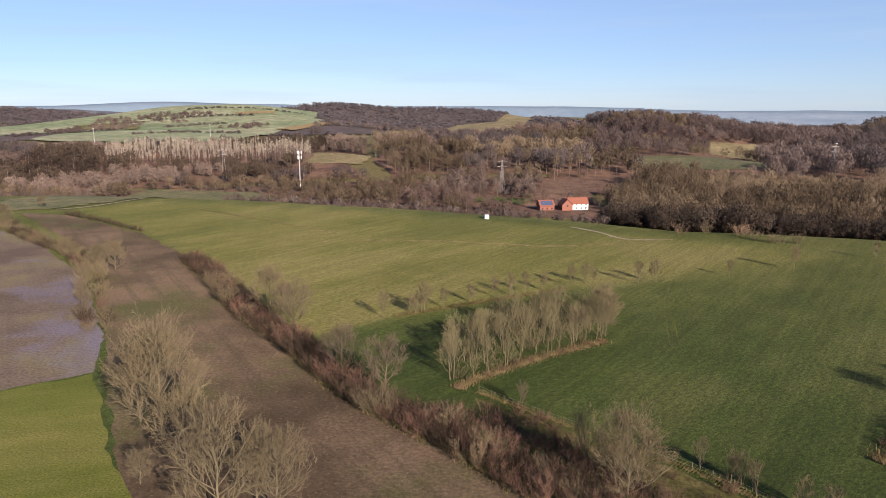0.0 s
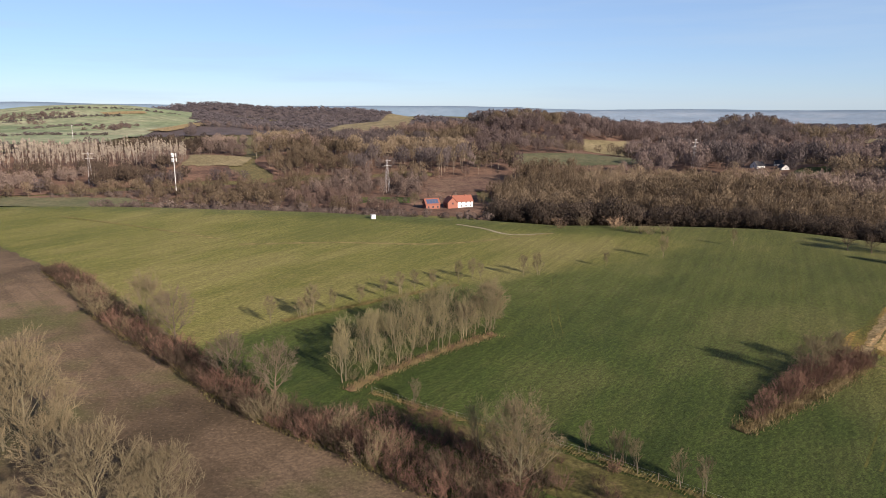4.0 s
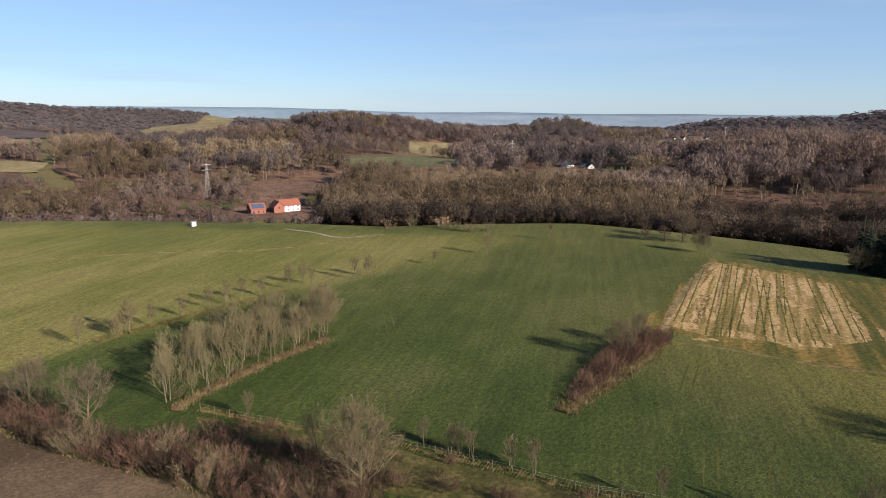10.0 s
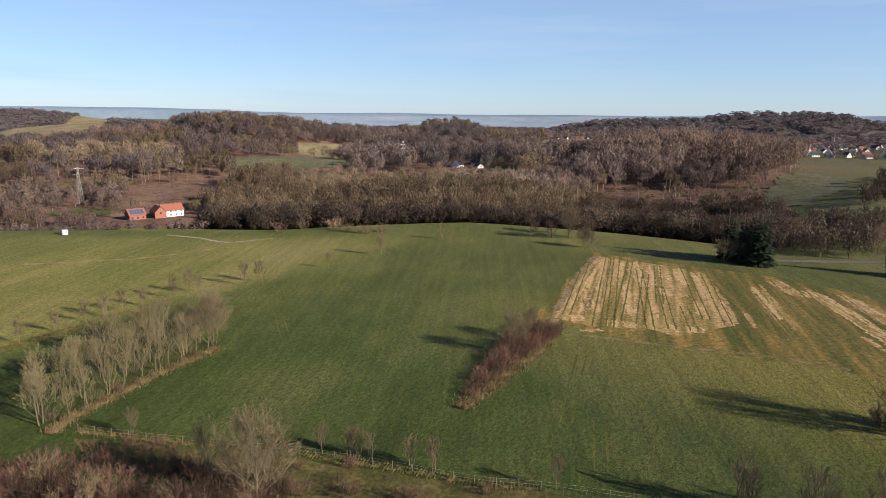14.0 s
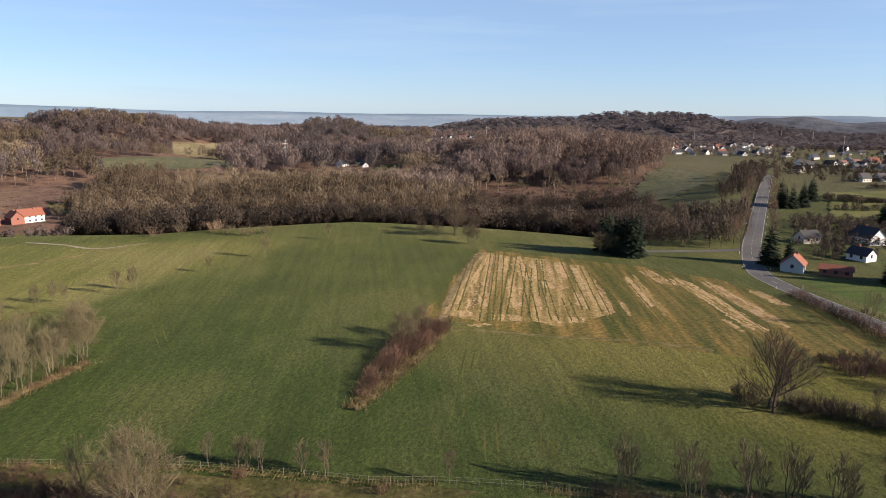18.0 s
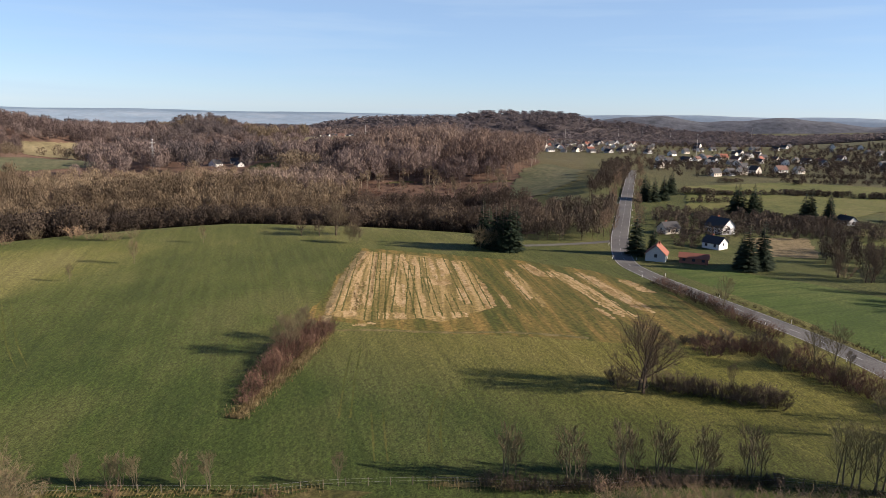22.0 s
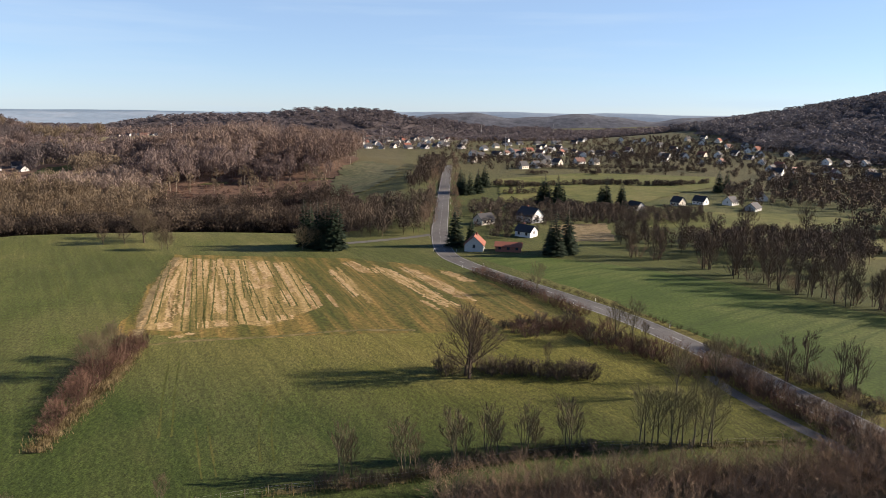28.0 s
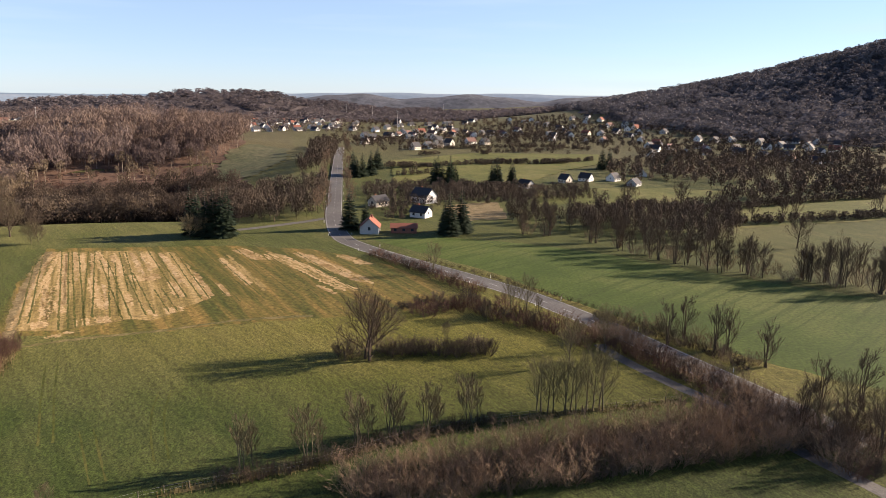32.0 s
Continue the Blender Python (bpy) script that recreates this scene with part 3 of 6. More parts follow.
STRAW_A = [(172.2, 165.5, 111.7, 120.8, 3.0), (163.2, 160.0, 128.1, 132.6, 2.0), (170.5, 162.8, 114.6, 113.6, 4.6), (140.0, 138.1, 114.3, 115.4, 2.6), (172.2, 161.0, 129.0, 122.8, 2.0), (174.7, 158.2, 147.4, 134.9, 6.0), (177.2, 155.5, 151.7, 128.5, 4.0), (150.8, 135.7, 126.4, 113.3, 3.4), (147.2, 129.0, 127.6, 112.0, 2.4), (141.2, 116.8, 129.7, 106.1, 2.6), (123.1, 110.8, 118.4, 106.6, 7.0), (179.5, 144.8, 153.7, 121.1, 4.0), (179.9, 140.9, 162.7, 123.0, 6.0), (158.0, 124.1, 151.3, 117.5, 7.0)]
STRAW_B = [(182.2, 134.7, 151.4, 105.0, 3.6), (153.4, 111.3, 140.8, 100.2, 2.5), (133.0, 100.4, 128.3, 96.2, 9.0), (162.1, 111.4, 141.1, 92.5, 2.6), (183.1, 115.0, 152.8, 85.1, 4.2), (192.6, 115.4, 181.5, 99.5, 4.4), (191.8, 104.3, 158.9, 62.6, 4.6), (194.1, 95.3, 166.2, 61.0, 4.6), (195.5, 82.4, 184.1, 66.3, 3.6), (117.0, 120.0, 113.2, 115.0, 5.0), (176.5, 148.5, 150.8, 124.7, 2.0), (155.4, 99.2, 145.2, 90.0, 1.4), (112.3, 110.0, 110.9, 106.9, 6.0), (161.9, 74.1, 153.8, 64.1, 1.4)]
STUBBLE_RUTS = [(173.0, 163.1, 113.8, 110.0, 0.5), (174.9, 161.1, 116.0, 107.7, 0.5), (176.4, 156.4, 121.7, 110.7, 0.5), (168.3, 145.4, 123.6, 102.1, 0.5), (178.1, 146.6, 142.4, 115.3, 0.5), (157.4, 128.0, 127.5, 99.0, 0.5), (183.1, 140.2, 141.1, 99.9, 0.5), (181.9, 131.5, 142.2, 94.6, 0.5), (184.1, 128.4, 141.7, 85.7, 0.5), (185.2, 121.4, 144.7, 80.5, 0.5), (192.6, 117.2, 148.4, 73.4, 0.5), (193.2, 108.2, 151.2, 67.5, 0.5), (194.3, 97.4, 161.1, 62.7, 0.5), (163.7, 163.9, 114.6, 120.9, 0.5), (165.8, 140.5, 123.6, 105.4, 0.5), (146.1, 110.7, 131.2, 95.8, 0.5)]



# ---- mesh helpers ----
class Shape:
    """Collects vertices and faces for one mesh."""

    def __init__(self):
        self.v, self.f = [], []

    def tube(self, pts, radii, sides=4):
        base = len(self.v)
        for i, p in enumerate(pts):
            d = (pts[min(i + 1, len(pts) - 1)] - pts[max(i - 1, 0)]).normalized()
            a = d.cross(Vector((0.31, 0.87, 0.38))).normalized()
            b = d.cross(a)
            for k in range(sides):
                w = 2 * math.pi * k / sides
                self.v.append(p + (a * math.cos(w) + b * math.sin(w)) * radii[i])
        for i in range(len(pts) - 1):
            for k in range(sides):
                o, q = base + i * sides, (k + 1) % sides
                self.f.append((o + k, o + q, o + sides + q, o + sides + k))

    def spike(self, a, b, w, side):
        s = len(self.v)
        self.v += [a - side * w, a + side * w, b]
        self.f.append((s, s + 1, s + 2))

    def box(self, x0, y0, z0, x1, y1, z1):
        s = len(self.v)
        self.v += [Vector(p) for p in ((x0, y0, z0), (x1, y0, z0), (x1, y1, z0), (x0, y1, z0), (x0, y0, z1), (x1, y0, z1), (x1, y1, z1), (x0, y1, z1))]
        self.f += [tuple(s + k for k in q) for q in ((0, 3, 2, 1), (4, 5, 6, 7), (0, 1, 5, 4), (1, 2, 6, 5), (2, 3, 7, 6), (3, 0, 4, 7))]

    def mesh(self, name, material, tone=None):
        me = bpy.data.meshes.new(name)
        me.from_pydata([tuple(p) for p in self.v], [], self.f)
        me.materials.append(material)
        at = me.attributes.new("tone", "FLOAT", "POINT")
        at.data.foreach_set("value", np.full(len(self.v), 0.5 if tone is None else tone, np.float32))
        return me


def part(name, shape, material, parent, label="", tone=None):
    me = shape if isinstance(shape, bpy.types.Mesh) else shape.mesh(name, material, tone)
    ob = new(name, me)
    ob.parent = parent
    if label:
        ob["label"] = label
    return ob


def raw_mesh(name, verts, faces, material, smooth=False):
    """A mesh from arrays of vertices and of triangles or quads."""
    me = bpy.data.meshes.new(name)
    n, k = faces.shape
    me.vertices.add(len(verts))
    me.vertices.foreach_set("co", np.ascontiguousarray(verts, np.float32).ravel())
    me.loops.add(n * k)
    me.loops.foreach_set("vertex_index", np.ascontiguousarray(faces, np.int32).ravel())
    me.polygons.add(n)
    me.polygons.foreach_set("loop_start", np.arange(0, n * k, k, dtype=np.int32))
    me.polygons.foreach_set("loop_total", np.full(n, k, np.int32))
    if smooth:
        me.polygons.foreach_set("use_smooth", np.ones(n, bool))
    me.update(calc_edges=True)
    for m in material if isinstance(material, (list, tuple)) else [material]:
        me.materials.append(m)
    return me


def at(az, r):
    return r * math.sin(radians(az)), r * math.cos(radians(az))


def zed(x, y):
    return float(height(x, y))


def inside(poly, x, y):
    """Which of the points lie in the polygon."""
    hit = np.zeros(np.shape(x), bool)
    for (x0, y0), (x1, y1) in zip(poly, poly[1:] + poly[:1]):
        if y0 != y1:
            hit ^= ((y0 > y) != (y1 > y)) & (x < (x1 - x0) * (y - y0) / (y1 - y0) + x0)
    return hit


def along(line, step):
    """Points every step metres along a line, with the bearing there."""
    out, left = [], 0.0
    for (x0, y0), (x1, y1) in zip(line, line[1:]):
        d = math.hypot(x1 - x0, y1 - y0)
        while left < d:
            out.append((x0 + (x1 - x0) * left / d, y0 + (y1 - y0) * left / d, math.atan2(y1 - y0, x1 - x0)))
            left += step
        left -= d
    return out


def smooth_line(pts, n=6):
    """Catmull-Rom through the points."""
    p = [Vector((*q, 0)) for q in pts]
    p = [p[0] * 2 - p[1]] + p + [p[-1] * 2 - p[-2]]
    out = []
    for a, b, c, d in zip(p, p[1:], p[2:], p[3:]):
        for k in range(n):
            t = k / n
            q = 0.5 * (2 * b + (c - a) * t + (2 * a - 5 * b + 4 * c - d) * t * t + (3 * b - a - 3 * c + d) * t ** 3)
            out.append((q.x, q.y))
    return out + [(p[-2].x, p[-2].y)]


def lift(x, y, k=1.0):
    r = np.hypot(x, y)
    return k * (0.008 + 0.0012 * np.clip(r - 250, 0, 950))


def sheet(name, poly, material, step=5.0, up=1.0, ragged=0.0, label="", category="field"):
    """A patch of ground laid over the terrain."""
    rng = np.random.default_rng(len(name) * 77 + int(abs(poly[0][0])))
    edge = along(poly + poly[:1], min(step, 3.0) if ragged else step)
    edge = [Vector((x + rng.normal() * ragged, y + rng.normal() * ragged)) for x, y, _ in edge]
    xs, ys = [p[0] for p in poly], [p[1] for p in poly]
    gx, gy = np.meshgrid(np.arange(min(xs), max(xs), step), np.arange(min(ys), max(ys), step))
    gx, gy = gx.ravel(), gy.ravel()
    ok = inside([(p.x, p.y) for p in edge], gx, gy)
    pts = edge + [Vector((a, b)) for a, b in zip(gx[ok], gy[ok])]
    n = len(edge)
    v, _, f, *_ = delaunay_2d_cdt(pts, [], [list(range(n))], 1, 1e-4)
    x, y = np.array([p.x for p in v]), np.array([p.y for p in v])
    vs = np.stack([x, y, height(x, y) + lift(x, y, up)], 1)
    ob = new(name, raw_mesh(name, vs, np.array([q for q in f if len(q) == 3]), material, True))
    return tagged(ob, label, category, kind="structure")


def strip(name, line, width, material, up=1.5, label="", category="track", step=3.0, side=0.0, ragged=0.0, kind="structure"):
    """A band of ground along a line."""
    rng = np.random.default_rng(len(name) * 31 + 5)
    vs, fs = [], []
    for i, (x, y, a) in enumerate(along(smooth_line(line), step)):
        for s in (-0.5, 0.5):
            w = s * width + side + rng.normal() * ragged
            px, py = x - math.sin(a) * w, y + math.cos(a) * w
            vs.append((px, py, zed(px, py) + float(lift(px, py, up))))
        if i:
            fs.append((2 * i - 2, 2 * i, 2 * i + 1, 2 * i - 1))
    ob = new(name, raw_mesh(name, np.array(vs), np.array(fs), material, True))
    return tagged(ob, label, category, kind=kind)


# ---- ground ----
def border(poly, x, y):
    """Distance to the edge of a polygon, positive inside."""
    best = np.full(np.shape(x), 1e9)
    for (x0, y0), (x1, y1) in zip(poly, poly[1:] + poly[:1]):
        dx, dy = x1 - x0, y1 - y0
        t = np.clip(((x - x0) * dx + (y - y0) * dy) / (dx * dx + dy * dy), 0, 1)
        best = np.minimum(best, np.hypot(x - x0 - t * dx, y - y0 - t * dy))
    return np.where(inside(poly, x, y), best, -best)


def ground():
    az = np.concatenate([np.arange(-45, 130, 0.5), np.arange(130, 315, 3.0)])
    rr = np.concatenate([[0.0], np.arange(10, 300, 4), np.arange(300, 1000, 12), np.arange(1000, 2000, 30), np.arange(2000, 4960, 120)])
    a, r = np.meshgrid(np.radians(az), rr)
    x, y = (r * np.sin(a)).ravel(), (r * np.cos(a)).ravel()
    n, m = len(az), len(rr)
    i, j = np.meshgrid(np.arange(m - 1), np.arange(n), indexing="ij")
    j2 = (j + 1) % n
    f = np.stack([i * n + j, i * n + j2, (i + 1) * n + j2, (i + 1) * n + j], -1).reshape(-1, 4)
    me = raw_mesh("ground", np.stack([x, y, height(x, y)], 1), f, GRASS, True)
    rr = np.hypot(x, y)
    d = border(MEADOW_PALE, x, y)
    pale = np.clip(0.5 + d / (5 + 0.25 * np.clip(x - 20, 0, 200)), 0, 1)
    # also paled with distance, painting the light that grass catches at low angles
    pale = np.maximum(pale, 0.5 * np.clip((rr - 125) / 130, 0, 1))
    # brighter tone painted where the sun lights the eastern meadow
    sunlit = np.clip((x - 80) / 60, 0, 1) * np.clip((175 - y) / 60, 0, 1) * np.clip((230 - rr) / 90, 0, 1)
    # browner with distance from the camera
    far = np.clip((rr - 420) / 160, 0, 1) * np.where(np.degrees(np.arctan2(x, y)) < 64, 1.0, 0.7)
    for key, value in (("dull", far), ("pale", pale), ("sunlit", sunlit * sunlit * (3 - 2 * sunlit))):
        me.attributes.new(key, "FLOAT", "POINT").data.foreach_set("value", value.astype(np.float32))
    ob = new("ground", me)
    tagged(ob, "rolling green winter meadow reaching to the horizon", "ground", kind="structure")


ground()
HILL_HEDGES = []
sheet("field_meadow", MEADOW_LEFT, GRASS_PALE, 5, label="short green meadow beside the ploughed field", ragged=0.3)
sheet("field_wet", PLOUGH_FAR, SOIL_WET, 6, label="wet bare field with bluish puddled soil", ragged=0.3)
sheet("field_ploughed", PLOUGH, SOIL, 5, 1.4, label="brown harrowed field with scattered clods", ragged=0.4)
sheet("field_stubble", STUBBLE, STUBBLE_M, 5, label="weedy stubble field with pale straw strips", ragged=0.5)
sheet("field_crop", FIELD_ROAD, CROP, 6, label="young green winter crop in drilled rows", ragged=0.3)
for nm, poly, m, lab in (
        ("field_slope", GREENFIELD, THIN_CROP, "thin green crop on a slope between woods"), ("field_brown", BROWNFIELD, HEATH, "bare reddish brown field below the woods"),
        ("field_upper", UPPERFIELD, FIELD_DRY, "pale dry grass field between woods"), ("field_clearing", SMALLFIELD, FIELD_DRY, "yellowish clearing among bare trees"),
        ("field_farm", HOUSEMEADOW, GRASS, "small green paddock beside the farm"), ("field_spur", WOODFIELD, THIN_CROP, "olive green field beside the wooded hill"),
        ("field_hamlet", HAMLETFIELD, GRASS, "green paddock below the hamlet"), ("field_valley", VALLEYFIELD, THIN_CROP, "grey green field on the valley side"),
        ("field_hill", HILLFIELD, HILL_GREEN, "green fields on a broad distant hill")):
    sheet(nm, poly, m, 14, 2.0, label=lab, ragged=1.5)
sheet("straw_bed", STRAW_BED, STRAW_BED_M, 4, 1.4, 0.8, "thin straw litter over the stubble field", "straw")
sr = random.Random(17)
for k, (x0, y0, x1, y1, w) in enumerate(STRAW_A + STRAW_B):
    n = max(2, round(w / 0.8))
    for q in range(n):
        a, b = sr.uniform(-0.03, 0.12), 1 - sr.uniform(-0.03, 0.22)
        p0, p1 = (x0 + (x1 - x0) * a, y0 + (y1 - y0) * a), (x0 + (x1 - x0) * b, y0 + (y1 - y0) * b)
        strip("straw_strip", [p0, ((p0[0] + p1[0]) / 2 + sr.uniform(-.3, .3), (p0[1] + p1[1]) / 2), p1], w / n * sr.uniform(0.9, 1.6), sr.choice((STRAW, STRAW, STRAW_OLD, STRAW_BED_M)), 1.9 + 0.12 * (q % 5),
              "pale strip of dry straw on the stubble field", "straw", 0.9, (q - (n - 1) / 2) * w / n, 0.28)
for x0, y0, x1, y1, w in STUBBLE_RUTS:
    for sd in (-0.9, 0.9):
        strip("weed_line", [(x0, y0), ((x0 + x1) / 2, (y0 + y1) / 2), (x1, y1)], w * 0.8, WEEDS, 2.6, "dark green line of weeds between straw strips", "track", 1.0, sd, 0.1)
for nm, poly, m, lab in (("hill_pale_field", HILLPALE_A, GRASS_DRY, "pale dry grass on the distant hill"), ("hill_pale_strip", HILLPALE_B, VERGE, "pale strip on the distant hill"),
                         ("hill_pale_bank", HILLPALE_C, VERGE, "pale bank on the distant hill"), ("hill_brown_field", HILLBROWN, HEATH, "bare brown field below the distant hill")):
    sheet(nm, poly, m, 20, 3.0, 2.0, lab)
sheet("field_hill_top", [at(-33, 1500), at(-10.5, 1560), at(-10, 1900), at(-20, 2000), at(-33, 1900)], HILL_GREEN, 25, 2.2, 2.0, "pale green fields along the top of the distant hill")
for a0, r0, a1, r1 in ((-32, 1300, -24, 1380), (-28, 1540, -15, 1600), (-24, 1190, -16, 1230), (-20, 1700, -11, 1720), (-22, 1420, -17, 1450)):
    HILL_HEDGES.append([at(a0, r0), at((a0 + a1) / 2, (r0 + r1) / 2 + 18), at(a1, r1)])
sheet("field_rise", [at(40.5, 985), at(47.5, 985), at(48.5, 1080), at(41, 1075)], FIELD_DRY, 14, 2.0, 1.5, "pale olive field in front of the hamlet")
sheet("field_far", FARFIELD, FIELD_DRY, 25, 2.0, 2.0, "pale field on a far slope")
for nm, poly, m, lab in (("pasture_hedged", PASTURE_A, GRASS_LUSH, "pale green pasture between hedges"), ("pasture_stream", PASTURE_B, GRASS_LUSH, "bright green pasture beside the stream trees"),
                         ("pasture_river", PASTURE_C, GRASS_LUSH, "pale green pasture below the village"), ("rough_meadow", ROUGH, VERGE, "brown rough meadow beside the houses"),
                         ("roadside_grass", ROADGRASS, GRASS_DRY, "rough green grass strip beside the road")):
    sheet(nm, poly, m, 8, 1.6, 0.8, lab)
sheet("rough_bank", ROUGHBANK, ROUGH_GRASS, 4, 1.2, 0.5, "rough brown-green grass bank beside the hedge", "bank")
for k, ln in enumerate((TRAM_A, TRAM_B, TRAM_C, TRAM_D, TRAM_F)):
    for sd in (-0.95, 0.95):
        strip("wheel_track", ln, 0.3, GRASS_RUT, 1.3, "faint wheel track pressed into the grass", "track", 1.5, sd, 0.05)
strip("road", ROADLINE, 7.0, TARMAC, 2.6, "grey two-lane asphalt country road", "road")
strip("path", PATHLINE, 2.6, TARMAC, 2.2, "narrow asphalt path beside the road", "path")
strip("side_road", SIDE_ROAD, 3.5, TARMAC, 2.2, "narrow asphalt side road", "road")
for nm, ln, w, m in (("track_far", TRACK_FAR, 3.0, GRAVEL), ("track_mid", TRACK_MID, 2.0, SOFT_VERGE), ("track_straw", TRACK_STRAW, 4.0, SOFT_VERGE),
                     ("track_bend", TRACK_BEND, 2.6, GRAVEL), ("track_stubble", STUBBLE_TRACK, 2.2, SOFT_VERGE)):
    strip(nm, ln, w * 0.6, m, 2.0, "pale farm track across the meadow", "track", 1.0, ragged=0.15)
for nm, ln, w in (("verge_spur", VERGE_SPUR, 2.4), ("verge_field", VERGE_SPUR_FAR, 3.0), ("verge_front", VERGE_FRONT, 1.4), ("verge_copse", VERGE_COPSE, 1.8),
                  ("verge_row", VERGE_ROW, 1.8), ("verge_fence", FENCE, 1.0), ("verge_hedge", HEDGE_DIAG, 1.2)):
    strip(nm, ln, w * 0.7, VERGE if nm in ("verge_spur", "verge_field", "verge_copse") else SOFT_VERGE, 2.0, "strip of long dry straw-coloured grass", "verge", 0.8, ragged=0.28, side=-2.2 if nm == "verge_hedge" else 0.0)


# ---- trees ----
def bare_tree(seed, h, spread, limbs=9, low=0.2, lean=0.55, kids=(6, 5, 4), twig=0.035, trunk_r=0.02, stems=1, wave=0.014, fan=0.6, short=(0.38, 0.64)):
    """A leafless tree whose twigs fill a round-topped crown: shapes of the trunk with its limbs, and of the twigs."""
    rng = random.Random(seed)
    wood, fine = Shape(), Shape()
    mid, tall, wide = h * (1 + low * 0.6) / 2, h * (1 - low * 0.6) / 2, spread * 1.02

    def jit(k):
        return Vector((rng.uniform(-k, k), rng.uniform(-k, k), rng.uniform(-k, k)))

    def room(p, d, length):
        """How far a branch may grow before it leaves the crown."""
        edge = rng.uniform(0.55, 1.3)
        for k in (1.0, 0.8, 0.62, 0.46, 0.32):
            q = p + d * length * k
            w = math.atan2(q.y, q.x)
            bulge = 1 + 0.3 * math.sin(2 * w + seed) * math.cos(3 * q.z / wide + seed) + 0.2 * math.sin(5 * w + 4 * q.z / wide)
            if (q.x * q.x + q.y * q.y) / (wide * wide) + ((q.z - mid) / tall) ** 2 < edge * bulge:
                return length * k
        return length * 0.25

    def grow(p, d, length, rad, level):
        length = room(p, d, length)
        if level >= 3:
            side = d.cross(jit(1)).normalized()
            fine.spike(p, p + d * length, twig * (1.4 if level == 3 else 0.9), side)
            pts = [p, p + d * length]
        else:
            pts, q, dd = [p], p, d
            for _ in range(3):
                dd = (dd + jit(0.2) + Vector((0, 0, 0.16))).normalized()
                q = q + dd * (length / 3)
                pts.append(q)
            wood.tube(pts, [rad, rad * 0.75, rad * 0.5, rad * 0.2], 4 if level == 1 else 3)
        if level - 1 < len(kids):
            for k in range(kids[level - 1]):
                t = (0.22 + 0.78 * (k + rng.random()) / kids[level - 1]) * (len(pts) - 1)
                i = min(int(t), len(pts) - 2)
                o = pts[i].lerp(pts[i + 1], t - i)
                nd = (d + jit(fan) + Vector((0, 0, 0.28))).normalized()
                grow(o, nd, length * rng.uniform(*short), rad * 0.45, level + 1)

    for s in range(stems):
        base = Vector((0, 0, -0.4)) + (Vector((rng.uniform(-1, 1), rng.uniform(-1, 1), 0)) * 0.25 * spread if stems > 1 else Vector())
        top = base + Vector((rng.uniform(-0.08, 0.08) * h, rng.uniform(-0.08, 0.08) * h, h * rng.uniform(0.78, 0.88)))
        pts = [base.lerp(top, k / 5) + (jit(wave * h) if k else Vector()) for k in range(6)]
        r0 = h * trunk_r
        wood.tube(pts, [r0 * 1.25, r0, r0 * 0.8, r0 * 0.55, r0 * 0.3, r0 * 0.08], 6)
        count = max(3, limbs // stems)
        for k in range(count):
            t = low + (1 - low) * (k + rng.random()) / count * 0.95
            i = min(int(t * 5), 4)
            o = pts[i].lerp(pts[i + 1], t * 5 - i)
            w = k * 2.4 + rng.uniform(-0.5, 0.5)
            out = Vector((math.cos(w), math.sin(w), lean + 0.9 * t)).normalized()
            grow(o, out, 1.25 * spread * rng.uniform(0.8, 1.1), r0 * 0.42 * (1.1 - t * 0.7), 1)
    return wood, fine


def tree_thing(name, seed, h, spread, bark_m, twig_m, label, category="tree", group="", **kw):
    wood, fine = bare_tree(seed, h, spread, **kw)
    ob = tagged(new(name), label, category, group)
    part("trunk", wood, bark_m, ob, tone=0.5)
    part("crown", fine, twig_m, ob, tone=0.5)
    ob["h"] = h
    return ob


def shrub_thing(name, seed, h, spread, twig_m, label, stems=20, group="", kids=7, twigs=8, width=0.016):
    """A leafless shrub: a sheaf of stems with twigs."""
    rng = random.Random(seed)
    wood, fine = Shape(), Shape()
    for k in range(stems):
        a, q = rng.uniform(0, 6.28), math.sqrt(rng.random())
        p = Vector((math.cos(a) * spread * 0.32 * q, math.sin(a) * spread * 0.32 * q, -0.3))
        d = Vector((math.cos(a) * 0.75 * q, math.sin(a) * 0.75 * q, 1)).normalized()
        ln = h * (1.05 - 0.3 * q * q) * rng.uniform(0.8, 1.08)
        mid = p + d * ln * 0.5 + Vector((rng.uniform(-.2, .2), rng.uniform(-.2, .2), 0))
        end = p + d * ln + Vector((rng.uniform(-.4, .4), rng.uniform(-.4, .4), 0))
        wood.tube([p, mid, end], [0.032, 0.022, 0.006], 3)
        for _ in range(kids):
            t = rng.uniform(0.15, 0.95)
            o = p.lerp(mid, t * 2) if t < 0.5 else mid.lerp(end, t * 2 - 1)
            e = (d * 0.8 + Vector((rng.uniform(-1, 1), rng.uniform(-1, 1), rng.uniform(-0.1, 0.5)))).normalized()
            l2 = h * rng.uniform(0.14, 0.32)
            fine.spike(o, o + e * l2, width, e.cross(Vector((rng.random(), rng.random(), 0.3))).normalized())
            for _ in range(twigs):
                u = o + e * l2 * rng.uniform(0.2, 0.95)
                g = (e + Vector((rng.uniform(-1, 1), rng.uniform(-1, 1), rng.uniform(-0.3, 0.8)))).normalized()
                fine.spike(u, u + g * l2 * rng.uniform(0.4, 0.7), width * 0.8, g.cross(Vector((rng.random(), 0.4, rng.random()))).normalized())
    ob = tagged(new(name), label, "shrub", group)
    part("stem_sheaf", wood, twig_m, ob, tone=0.35)
    part("crown", fine, twig_m, ob, tone=0.6)
    ob["h"] = h
    return ob


